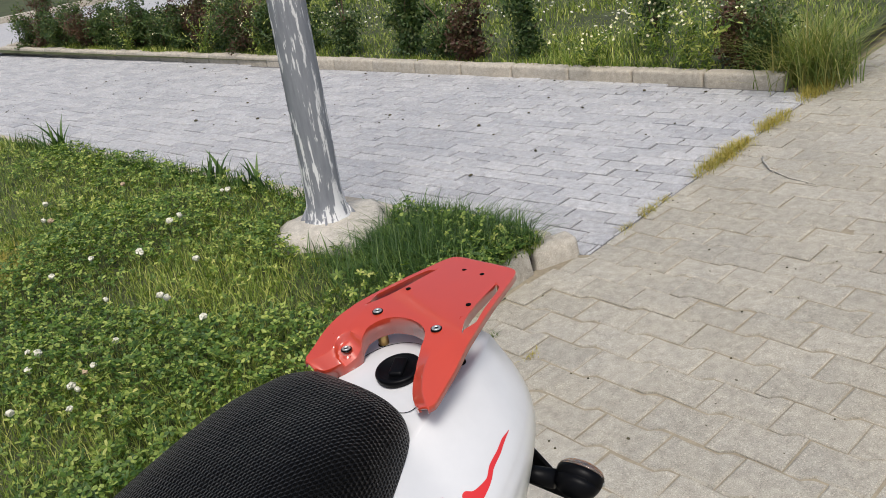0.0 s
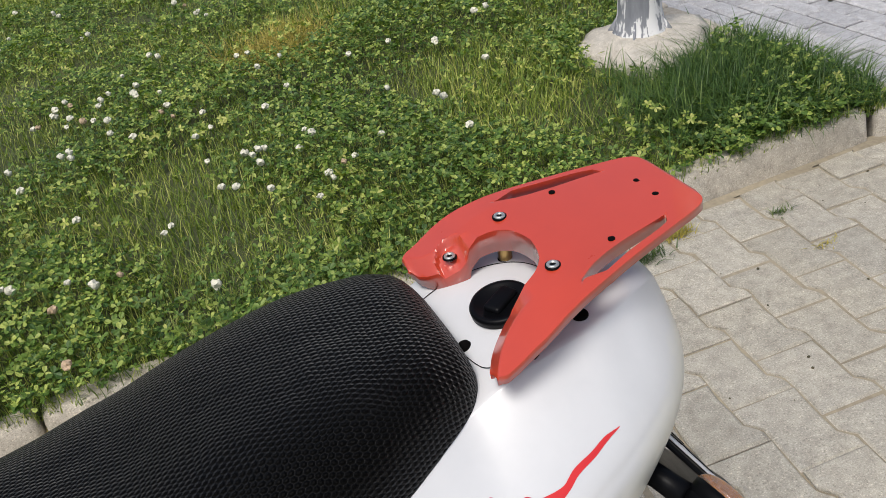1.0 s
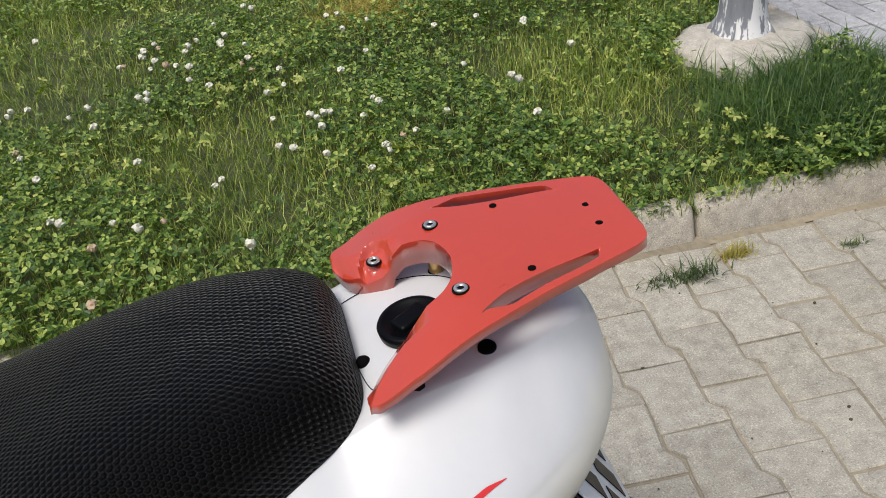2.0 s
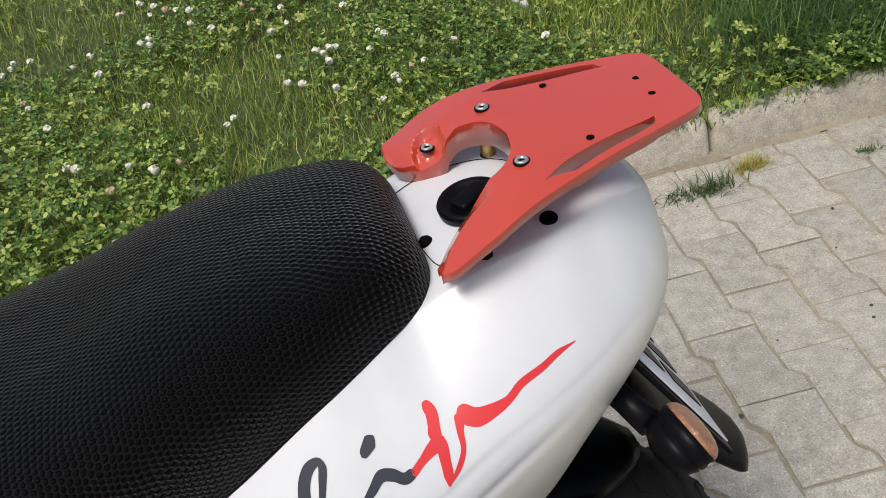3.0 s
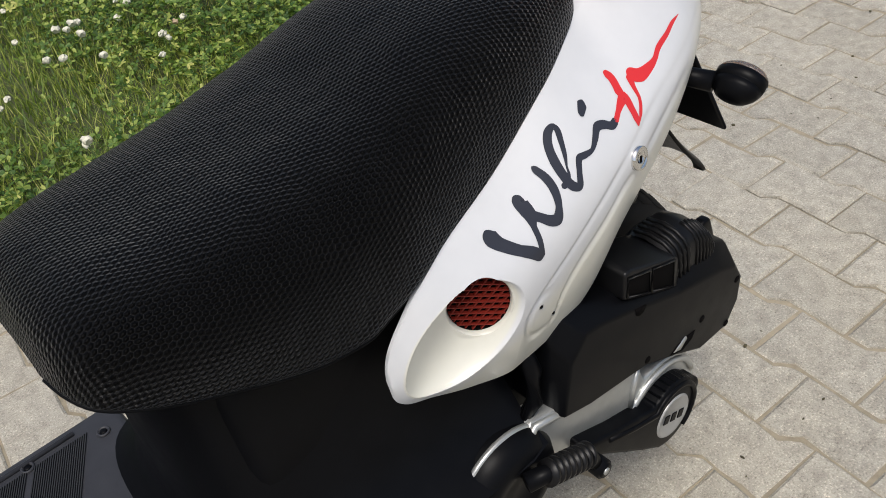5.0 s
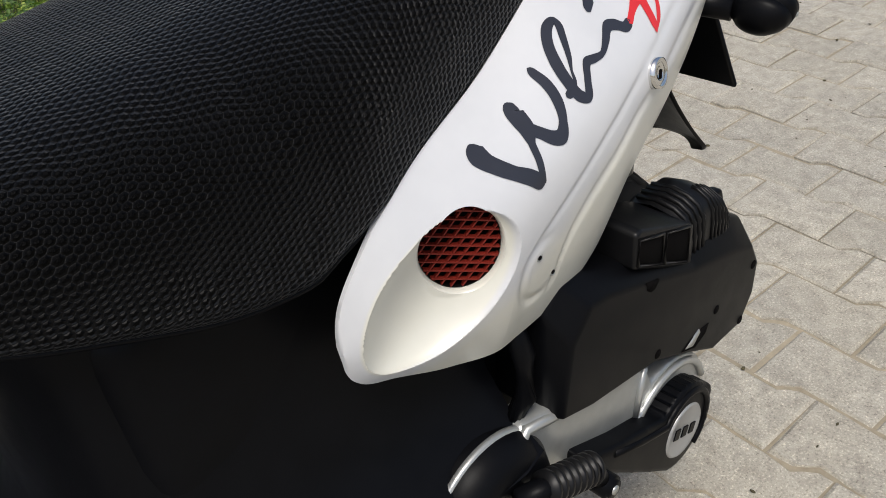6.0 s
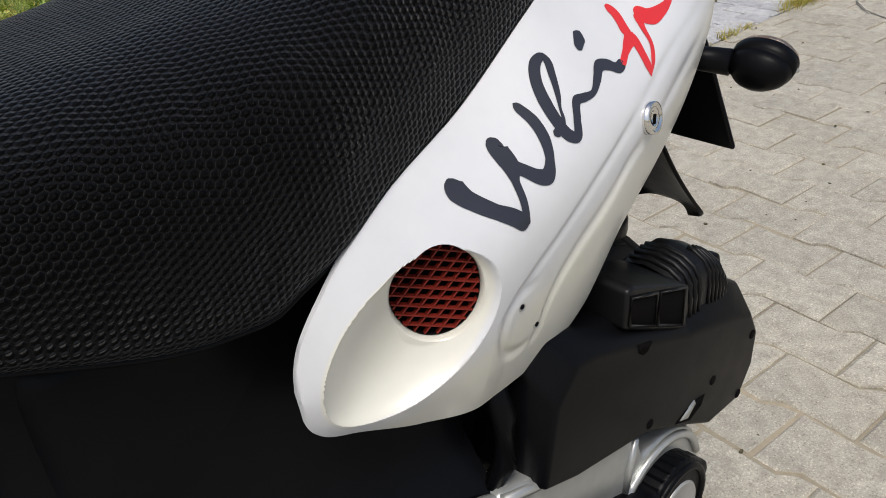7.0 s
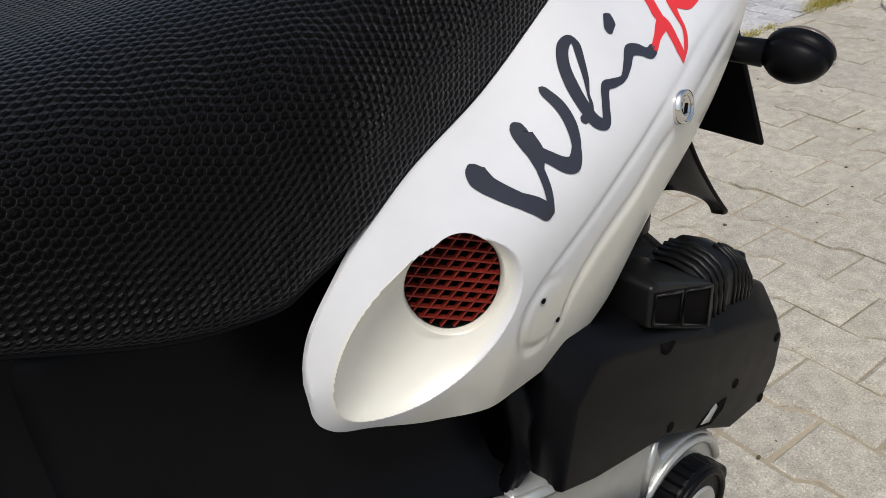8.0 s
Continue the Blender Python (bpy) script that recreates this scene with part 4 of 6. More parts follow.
        loft.append([(x, w, 0.42), (x, w, z - 0.03), (x, w + 0.0015, z - 0.016), (x, w + 0.008, z - 0.005), (x, w + 0.02, z + 0.001), (x, -0.15, z + 0.004), (x, -0.13, z), (x, -0.118, z - 0.012), (x, -0.114, z - 0.03), (x, -0.114, 0.42)])
    duct = link("duct", grid_mesh("duct", np.array(loft)), SATIN, sn, "ribbed rubber duct")
    for x, r in [(-0.042 + 0.0085 * k, 0.0034) for k in range(4)] + [(0.002 + 0.0075 * k, 0.0024) for k in range(8)]:
        z = float(curve_at([x], crest)[0])
        w = -0.193 + 0.02 * max(0.0, (x - 0.02) / 0.06) ** 2
        top = [(x, w + 0.008, z - 0.0045), (x, w + 0.02, z + 0.0015)]
        top += [(x, -0.155, z + 0.0045), (x, -0.13, z + 0.0005)] if r > 0.003 else [(x, -0.166, z + 0.003)]
        part("duct_rib", tube_bm([(x, w, z - 0.06), (x, w, z - 0.03), (x, w + 0.0015, z - 0.0155)] + top, r, 6), SATIN, duct)
    # belt case in bare aluminium
    hub = (-0.066, 0.272)
    arc = [(hub[0] + 0.083 * math.cos(a), hub[1] + 0.083 * math.sin(a)) for a in np.linspace(radians(112), radians(-100), 18)]
    case = part("belt_case", prism_bm([(-0.325, 0.39), (-0.322, 0.43), (-0.306, 0.45), (-0.27, 0.443), (-0.2, 0.425), (-0.139, 0.41), (-0.115, 0.4)] + arc + [(-0.2, 0.32), (-0.3, 0.365)], -0.196, -0.16, 0.008, 3), STEEL, scooter, "bare cast aluminium belt case")
    part("rib", tube_bm([(x, -0.195, z) for x, z in [(-0.318, 0.425), (-0.304, 0.445), (-0.27, 0.434), (-0.139, 0.398)]], 0.0055, 8), STEEL, case)
    part("rib", tube_bm([(-0.13, -0.196, 0.325), (-0.127, -0.197, 0.352), (-0.118, -0.196, 0.388)], 0.0045, 8), STEEL, case)
    part("rib", tube_bm([(-0.13, -0.196, 0.325)] + [(hub[0] + 0.074 * math.cos(a), -0.197, hub[1] + 0.074 * math.sin(a)) for a in np.linspace(radians(140), radians(15), 14)], 0.0048, 8), STEEL, case)
    part("drum_ring", lathe_bm([(0.068, -0.005), (0.0745, -0.005), (0.0745, -0.002), (0.0735, 0.001), (0.068, 0.001)], (-0.349, -0.19, 0.386), (0, -1, 0), 48), STEEL, case, "bare metal ring")
    part("breather_hose", tube_bm([(-0.29, -0.165, 0.56), (-0.284, -0.178, 0.51), (-0.288, -0.182, 0.465), (-0.305, -0.175, 0.44)], [0.009, 0.011, 0.01, 0.009], 12), BLACK, scooter, "black rubber breather hose")
    disc = [(hub[0] + (0.057 + 0.007 * (abs(a - 0.35) < 0.2)) * math.cos(a), hub[1] + (0.057 + 0.007 * (abs(a - 0.35) < 0.2)) * math.sin(a)) for a in np.linspace(radians(132), radians(-118), 24)]
    cov = part("clutch_cover", prism_bm([(-0.246, 0.372), (-0.18, 0.343), (-0.14, 0.33)] + disc + [(-0.13, 0.252), (-0.165, 0.282), (-0.215, 0.326), (-0.248, 0.35)], -0.22, -0.17, 0.007, 3), BLACK, scooter, "black clutch cover with a round badge")
    part("collar", tube_bm([(-0.2, -0.218, 0.343), (-0.15, -0.219, 0.32)] + [(hub[0] + 0.049 * math.cos(a), -0.2195, hub[1] + 0.049 * math.sin(a)) for a in np.linspace(radians(140), radians(-60), 16)], 0.0045, 8), BLACK, cov)
    badge = part("badge", lathe_bm([(0.0004, 0.0012), (0.031, 0.0012), (0.033, 0.0022), (0.035, 0.0), (0.035, -0.003)], (0, 0, 0), (0, -1, 0), 40), simple("badge_metal", (0.36, 0.36, 0.35), 0.35, 0.4, 0.1, 60), cov, "pale round badge with dark bars")
    badge.matrix_local = Matrix.Translation((-0.066, -0.2205, 0.269)) @ pose(0, 0, 0, 0, 22, 0)
    for k in range(3):
        part("badge_bar", box_bm(-0.023 + k * 0.017, -0.012 + k * 0.017, -0.0026, -0.0008, -0.007, 0.007, 0.0005, 1), BLACK, badge, "", False)
    part("front_drum", lathe_bm([(0.0005, 0.022), (0.03, 0.022), (0.034, 0.026), (0.048, 0.026), (0.06, 0.021), (0.072, 0.004), (0.072, -0.06)], (-0.349, -0.19, 0.386), (0, -1, 0), 40), BLACK, scooter, "round black front belt cover")
    kick = part("kick_starter", tube_bm([(-0.349, -0.222, 0.412), (-0.322, -0.232, 0.414), (-0.26, -0.238, 0.386), (-0.248, -0.238, 0.36)], [0.012, 0.011, 0.011, 0.009], 12), BLACK, scooter, "black kick-start lever with ribbed pedal")
    for k in range(8):
        x = -0.326 + k * 0.009
        z = 0.417 - 0.48 * (x + 0.326)
        part("tread_rib", cyl_bm((x, -0.233, z), (x + 0.0042, -0.2333, z - 0.002), 0.0165, n=16), SATIN, kick)
    part("pivot", cyl_bm((-0.247, -0.252, 0.358), (-0.247, -0.22, 0.358), 0.013, n=20, bevel=0.003), BLACK, kick)
    part("pivot_screw", cyl_bm((-0.247, -0.2535, 0.358), (-0.247, -0.25, 0.358), 0.005, n=12), STEEL, kick)
    part("crankcase", prism_bm([(-0.42, 0.33), (-0.42, 0.52), (-0.2, 0.53), (-0.15, 0.4), (-0.15, 0.33)], -0.13, 0.12, 0.02, 2), BLACK, scooter, "dark engine block under the shell")
    part("shock_absorber", tube_bm([(-0.08, -0.085, 0.31), (-0.12, -0.09, 0.5), (-0.14, -0.09, 0.62)], [0.02, 0.026, 0.02], 16), BLACK, scooter)
    guard = []
    for a in np.linspace(radians(60), radians(150), 28):
        wide = 0.07 * math.sqrt(min(1.0, max(0.0, (a - radians(58)) / 0.3)))
        guard.append([(-0.03 + r * math.cos(a), wide * u, 0.25 + r * math.sin(a)) for r, u in ((0.258, -1), (0.272, -0.93), (0.278, -0.6), (0.28, 0), (0.278, 0.6), (0.272, 0.93), (0.258, 1))])
    link("inner_guard", grid_mesh("inner_guard", np.array(guard)), BLACK, scooter, "black inner mudguard over the wheel").modifiers.new("thick", "SOLIDIFY").thickness = 0.003


engine()


def underseat():
    """Dark fairing below the seat and the deck for the feet."""
    prof = [(-0.655, 0.73, 0.105), (-0.645, 0.65, 0.108), (-0.645, 0.56, 0.115), (-0.645, 0.49, 0.135), (-0.656, 0.45, 0.165), (-0.676, 0.428, 0.2)]
    rows = []
    for x, z, w in prof:
        ring = []
        for a in np.linspace(-1, 1, 25):
            th = a * math.pi / 2
            ring.append((x + 0.085 * (1 - abs(math.cos(th)) ** 0.6), w * math.copysign(abs(math.sin(th)) ** 0.7, a), z))
        rows.append([(-0.3, -w - 0.012, z), (-0.33, -w - 0.018, z)] + ring + [(-0.33, w + 0.018, z), (-0.3, w + 0.012, z)])
    f = link("underseat_fairing", grid_mesh("underseat_fairing", rows), BLACK, scooter, "matt black fairing below the seat")
    part("side_cover", prism_bm([(-0.6, 0.7), (-0.43, 0.69), (-0.3, 0.62), (-0.2, 0.58), (-0.2, 0.5), (-0.36, 0.44), (-0.4, 0.34), (-0.6, 0.36)], -0.118, 0.118, 0.03, 4), BLACK, scooter, "black lower side cover")
    part("grille_panel", prism_bm([(-0.57, 0.43), (-0.42, 0.47), (-0.4, 0.44), (-0.41, 0.36), (-0.57, 0.36)], -0.163, -0.15, 0.004, 2), BLACK, scooter)


underseat()


def floorboard():
    z = 0.43
    ob = part("floorboard", prism_bm([(-1.12, z - 0.05), (-1.12, z), (-0.62, z), (-0.62, z - 0.06)], -0.244, 0.244, 0.012, 3), GREY_PL, scooter, "charcoal plastic floorboard with ribbed mats")
    # ribbed fields between slanting bars
    for s in (-1, 1):
        for x0, x1 in ((-0.735, -0.668), (-0.815, -0.745), (-0.9, -0.825), (-0.98, -0.91)):
            bm = bmesh.new()
            k = 0
            y0, y1 = 0.104, 0.214
            while x0 + 0.003 * k < x1:
                x = x0 + 0.003 * k
                b = [(x - 0.06, y0), (x - 0.0585, y0), (x + 0.0015, y1), (x, y1)]
                vs = [bm.verts.new((px, s * py, z + h)) for h in (0.0, 0.0022) for px, py in b]
                for f in ((4, 5, 6, 7), (0, 1, 5, 4), (1, 2, 6, 5), (2, 3, 7, 6), (3, 0, 4, 7)):
                    bm.faces.new([vs[i] for i in f])
                k += 1
            bmesh.ops.recalc_face_normals(bm, faces=bm.faces[:])
            tagged(part("ribbed_mat", bm, MAT, ob, "finely ribbed dark mat", False), "finely ribbed dark mat", kind="stuff")
    for s in (-1, 1):
        part("edge_rail", tube_bm([(-1.1, s * 0.226, z + 0.001), (-0.9, s * 0.226, z + 0.001), (-0.68, s * 0.226, z + 0.001)], 0.0035, 8), GREY_PL, ob)
    part("centre_panel", prism_bm([(-1.1, z), (-1.1, z + 0.007), (-0.705, z + 0.007), (-0.695, z)], -0.088, 0.088, 0.003, 2), GREY_PL, ob)
    bm = bmesh.new()
    for k in range(54):
        y = -0.072 + k * 0.00272
        b = [(-1.08, y), (-0.722 - 0.012 * (abs(y) > 0.06), y), (-0.722 - 0.012 * (abs(y) > 0.06), y + 0.0013), (-1.08, y + 0.0013)]
        vs = [bm.verts.new((px, py, z + 0.007 + q)) for q in (0.0, 0.0018) for px, py in b]
        for f in ((4, 5, 6, 7), (0, 1, 5, 4), (1, 2, 6, 5), (2, 3, 7, 6), (3, 0, 4, 7)):
            bm.faces.new([vs[i] for i in f])
    bmesh.ops.recalc_face_normals(bm, faces=bm.faces[:])
    tagged(part("ribbed_mat", bm, MAT, ob, "finely ribbed dark mat", False), "finely ribbed dark mat", kind="stuff")
    cup = [(0.0004, -0.001), (0.005, -0.001), (0.0062, 0.0016), (0.0082, 0.0016), (0.009, -0.002)]
    for x, y, dz in [(x, s * y, 0.001) for s in (-1, 1) for x, y in ((-0.652, 0.2), (-0.742, 0.219), (-0.86, 0.219))] + [(-0.736, 0.066, 0.0085), (-0.736, -0.066, 0.0085)]:
        c = part("screw_cup", lathe_bm(cup, (x, y, z + dz), (0, 0, 1), 20), GREY_PL, ob)
        part("screw", lathe_bm([(0.0004, 0.0012), (0.004, 0.0012), (0.0048, 0.0)], (x, y, z + dz), (0, 0, 1), 12), BLACK, ob)


floorboard()

# ---------------------------------------------------------------- ground
GRASS_Z = 0.07
KERB_Y = 1.055  # straight joint between beige and grey paving
KERB_X = 1.90  # outer face of the kerb between lawn and grey paving


def front(x):
    """Foot of the lawn's front kerb."""
    return 1.185 - 0.025 * x - 0.9 * max(0.0, x - 1.7) ** 1.5


def far_edge(y):
    """Foot of the kerb along the shrub bed."""
    return 4.235 + 0.0225 * (y - 1.2)


def road_near(x):
    return 12.75 - 0.2 * (x - 4.5)


def road_far(x):
    return 17.75 - 0.22 * (x - 6.5)



def wide_ground():
    xs = np.r_[-400, -60, -12, np.linspace(-6, 30, 37), 80, 500]
    ys = np.r_[-400, -60, -12, np.linspace(-6, 40, 47), 100, 500]
    rows = [[(x, y, -0.09) for y in ys] for x in xs]
    tagged(link("ground", grid_mesh("ground", rows), SAND), "sandy bedding under paving and lawn", "ground", kind="structure")


wide_ground()


def slab(name, x0, x1, y0, y1, z, material, label, category, lumps=0.0, step=0.12):
    xs, ys = np.linspace(x0, x1, max(2, int((x1 - x0) / step))), np.linspace(y0, y1, max(2, int((y1 - y0) / step)))
    rows = [[(x, y, z + lumps * noise.noise((x * (9 if lumps < 0.01 else 1.7), y * (9 if lumps < 0.01 else 1.7), 0.3))) for y in ys] for x in xs]
    return tagged(link(name, grid_mesh(name, rows), material), label, category, kind="structure")


def beige_bed():
    xs = np.r_[np.linspace(-8, KERB_X, 167), np.linspace(KERB_X + 0.01, 14, 180)]
    rows = []
    for x in xs:
        edge = front(x) + 0.03 if x <= KERB_X else KERB_Y - 0.004
        rows.append([(x, y, -0.0056 + 0.0016 * noise.noise((x * 9, y * 9, 0.3))) for y in np.linspace(-8, edge, 152)])
    return tagged(link("pavement_beige", grid_mesh("pavement_beige", rows), SAND), "interlocking beige concrete block paving with sandy joints", "pavement", kind="structure")


bed_beige = beige_bed()
bed_grey = slab("pavement_grey", KERB_X - 0.06, 4.75, KERB_Y - 0.03, 14.2, -0.0105, GRIT, "grey concrete block paving of the parking strip", "pavement")
def lawn_sheet():
    xs = np.linspace(-8, KERB_X - 0.06, 110)
    rows = []
    for x in xs:
        edge = front(x) + 0.045
        row = []
        for y in edge + (22 - edge) * np.linspace(0, 1, 140) ** 1.7:
            dip = 0.045 * math.exp(-(((x - 1.78) / 0.09) ** 2) - ((y - 2.12) / 0.3) ** 2)
            row.append((x, y, GRASS_Z + 0.03 * noise.noise((x * 1.7, y * 1.7, 0.3)) * min(1, (y - edge) * 3) - dip))
        rows.append(row)
    return tagged(link("lawn", grid_mesh("lawn", rows), TURF), "soil and thatch under the clover lawn", "lawn", kind="structure")


lawn = lawn_sheet()


def verge_sheet(name, low, high, x0, label):
    """Grassy ground between two edges that run along x."""
    rows = []
    for x in np.r_[np.linspace(x0, 16, 70), 20, 26, 34, 44]:
        a, b = low(x), high(x)
        rows.append([(x, y, 0.05 + 0.03 * noise.noise((x * 1.7, y * 1.7, 0.3)) * min(1.0, max(0.0, x - x0 - 0.1) * 2)) for y in a + (b - a) * np.linspace(0, 1, 60) ** 1.3])
    return tagged(link(name, grid_mesh(name, rows), TURF), label, "lawn", kind="structure")


verge = verge_sheet("verge", lambda x: KERB_Y + 0.1 + max(0.0, x - 5) * 0.02, lambda x: road_near(x) - 0.03, 4.34, "grassy soil of the planted verge")
verge_far = verge_sheet("verge_far", lambda x: road_far(x) + 0.1, lambda x: 44.0, 1.0, "grassy ground beyond the road")


def kerb_run(name, a, b, width, top, length, label, slope=0.0):
    """Kerb stones end to end from a to b, each with chipped, rounded edges."""
    ob = thing(name, label, "kerb")
    tagged(ob, kind="structure")
    a, b = Vector((*a, 0)), Vector((*b, 0))
    d = (b - a).normalized()
    n = max(1, round((b - a).length / length))
    L = (b - a).length / n
    rng = random.Random(name)
    for k in range(n):
        bm = box_bm(-L / 2 + 0.003, L / 2 - 0.003, min(0, width), max(0, width), -0.09, top, 0.022, 3)
        bmesh.ops.subdivide_edges(bm, edges=[e for e in bm.edges if e.calc_length() > 0.2], cuts=6, use_grid_fill=True)
        for v in bm.verts:
            q = noise.noise_vector(Vector((v.co.x * 9 + k * 3, v.co.y * 9, v.co.z * 9)))
            v.co += Vector((q.x * 0.004, q.y * 0.006, q.z * 0.006))
            if abs(v.co.y) < abs(width) / 2:
                v.co.y += math.copysign(slope, width) * min(1.0, max(0.0, v.co.z / top))
        ang = math.atan2(d.y, d.x)
        bm.transform(Matrix.Translation(a + d * (L * (k + 0.5))) @ Matrix.Rotation(ang + rng.uniform(-0.006, 0.006), 4, "Z") @ Matrix.Translation((0, 0, rng.uniform(-0.006, 0.006))))
        part("kerb_stone", bm, KERB, ob)


kerb_run("kerb_lawn_side", (-8, front(-8)), (1.7, front(1.7)), 0.1, 0.085, 0.8, "worn concrete kerb beside the lawn, patched with mortar", 0.035)
kerb_run("kerb_lawn_corner", (1.708, front(1.7)), (1.895, front(1.9) + 0.01), 0.11, 0.075, 0.19, "broken mortared kerb piece at the lawn's corner", 0.04)
kerb_run("kerb_lawn_end", (KERB_X - 0.1, front(1.85) + 0.12), (KERB_X - 0.09, 14.0), -0.1, 0.075, 0.6, "low concrete kerb between lawn and grey paving")
kerb_run("kerb_far", (far_edge(1.25), 1.25), (far_edge(12.7), 12.7), -0.1, 0.085, 0.5, "grey concrete kerb along the shrub bed")


# ---------------------------------------------------------------- lamp post and its footing
def footing():
    rng = random.Random(5)
    c = Vector((1.525, 2.07))
    bm = bmesh.new()
    n = 26
    ring = []
    for k in range(n):
        a = k * math.tau / n
        r = (0.255 + 0.03 * math.sin(3 * a + 1) + 0.035 * math.sin(5 * a) + 0.05 * max(0, math.cos(a - 0.15)) ** 3) * rng.uniform(0.94, 1.05)
        ring.append((c.x + r * 0.9 * math.cos(a), c.y + r * 1.05 * math.sin(a)))
    lower = [bm.verts.new((x, y, 0.0)) for x, y in ring]
    upper = [bm.verts.new((x, y, 0.1 + rng.uniform(-0.008, 0.008))) for x, y in ring]
    mid = [bm.verts.new((c.x + (x - c.x) * 0.85, c.y + (y - c.y) * 0.85, 0.125 + rng.uniform(-0.006, 0.006))) for x, y in ring]
    top = [bm.verts.new((c.x + (x - c.x) * 0.35, c.y + (y - c.y) * 0.35, 0.135)) for x, y in ring]
    for p, q in ((lower, upper), (upper, mid), (mid, top)):
        for k in range(n):
            bm.faces.new((p[k], p[(k + 1) % n], q[(k + 1) % n], q[k]))
    bm.faces.new(top)
    bmesh.ops.recalc_face_normals(bm, faces=bm.faces[:])
    me = bpy.data.meshes.new("concrete_footing")
    bm.to_mesh(me)
    bm.free()
    tagged(link("concrete_footing", me, PADC), "rough pale concrete footing in the grass round the post", "footing")


footing()


def post_paint():
    """Grey galvanised steel with white paint flaking off in long streaks."""
    m, n, l, b = node_mat("flaking_white_paint_on_steel")
    co = n.new("ShaderNodeTexCoord").outputs["Object"]
    mp = n.new("ShaderNodeMapping")
    mp.inputs["Scale"].default_value = (1, 1, 0.13)
    l.new(co, mp.inputs["Vector"])
    f = noise_tex(n, l, 42.0, 6.0, 0.65, coord=mp.outputs["Vector"])
    g = noise_tex(n, l, 2.4, 2.0, coord=co)
    sep = n.new("ShaderNodeSeparateXYZ")
    l.new(co, sep.inputs["Vector"])
    worn = math_node(n, l, "ADD", f, math_node(n, l, "MULTIPLY", math_node(n, l, "SUBTRACT", g, 0.5), 0.5))
    worn = math_node(n, l, "ADD", worn, math_node(n, l, "MULTIPLY", sep.outputs["Z"], -0.07))
    step = n.new("ShaderNodeMapRange")
    step.inputs["From Min"].default_value, step.inputs["From Max"].default_value = 0.475, 0.505
    l.new(worn, step.inputs["Value"])
    c = mixed(n, l, step.outputs["Result"], ramp(n, l, f, [(0.3, (0.17, 0.18, 0.2)), (0.7, (0.26, 0.27, 0.29))]), (0.66, 0.66, 0.65))
    l.new(c, b.inputs["Base Color"])
    b.inputs["Roughness"].default_value = 0.6
    bump(n, l, b, step.outputs["Result"], 0.4, 0.001)
    return m


def lamp_post():
    ob = thing("lamp_post", "octagonal steel lamp post with flaking white paint on a concrete footing", "lamp post", at=(1.565, 2.15, 0.12))
    bm = bmesh.new()
    rings = []
    for z, r in ((0.0, 0.115), (0.03, 0.098), (0.09, 0.086), (0.13, 0.083), (0.6, 0.081), (1.4, 0.078), (4.2, 0.07)):
        rings.append([bm.verts.new((r * math.cos((k + 0.5) * math.tau / 8), r * math.sin((k + 0.5) * math.tau / 8), z)) for k in range(8)])
    for p, q in zip(rings, rings[1:]):
        for k in range(8):
            bm.faces.new((p[k], p[(k + 1) % 8], q[(k + 1) % 8], q[k]))
    bm.faces.new(rings[-1])
    bmesh.ops.recalc_face_normals(bm, faces=bm.faces[:])
    bmesh.ops.bevel(bm, geom=[e for e in bm.edges if abs(e.verts[0].co.z - e.verts[1].co.z) > 0.02], offset=0.006, segments=2, affect="EDGES")
    bm.transform(Matrix.Shear("XY", 4, (0.018, -0.008)))
    part("shaft", bm, post_paint(), ob)
    for k in range(4):
        a = (k + 0.5) * math.tau / 4
        part("gusset", prism_bm([(0.07, 0.0), (0.125, 0.0), (0.12, 0.015), (0.08, 0.075)], -0.004, 0.004), post_paint(), ob).rotation_euler = (0, 0, a)


lamp_post()


# ---------------------------------------------------------------- plants
def blades(name, places, heights, widths, material, lean=0.5, seed=1, label="", category="grass", segs=2, owner=None):
    """Many curved, tapering blades in one mesh; places is an n x 3 array."""
    rng = np.random.default_rng(seed)
    n = len(places)
    a = rng.uniform(0, math.tau, n)
    d = np.stack([np.cos(a), np.sin(a), 0 * a], 1)
    s = np.stack([-np.sin(a), np.cos(a), 0 * a], 1)
    k = lean * rng.uniform(0.1, 1.3, n)
    cols = []
    for t in np.linspace(0, 1, segs + 1):
        c = places + d * (heights * k * t**1.8)[:, None] + np.array((0, 0, 1.0)) * (heights * (t - 0.28 * k * t**2))[:, None]
        w = widths * (1 - t**1.6) * 0.5
        if t < 1:
            cols += [c - s * w[:, None], c + s * w[:, None]]
        else:
            cols += [c]
    v = np.stack(cols, 1)
    m = v.shape[1]
    base = np.arange(n)[:, None] * m
    quads = [np.concatenate([base + 2 * i, base + 2 * i + 1, base + 2 * i + 3, base + 2 * i + 2], 1) for i in range(segs - 1)]
    tri = np.concatenate([base + 2 * segs - 2, base + 2 * segs - 1, base + 2 * segs], 1)
    me = bpy.data.meshes.new(name)
    loops = np.concatenate([np.concatenate([q.ravel() for q in quads]) if quads else np.zeros(0, int), tri.ravel()])
    counts = np.concatenate([np.full(n * len(quads), 4), np.full(n, 3)])
    fill(me, v.reshape(-1, 3), loops, counts)
    ob = link(name, me, material, owner, shade=False)
    return tagged(ob, label, category, kind="stuff") if owner is None else tagged(ob, label, kind="stuff")


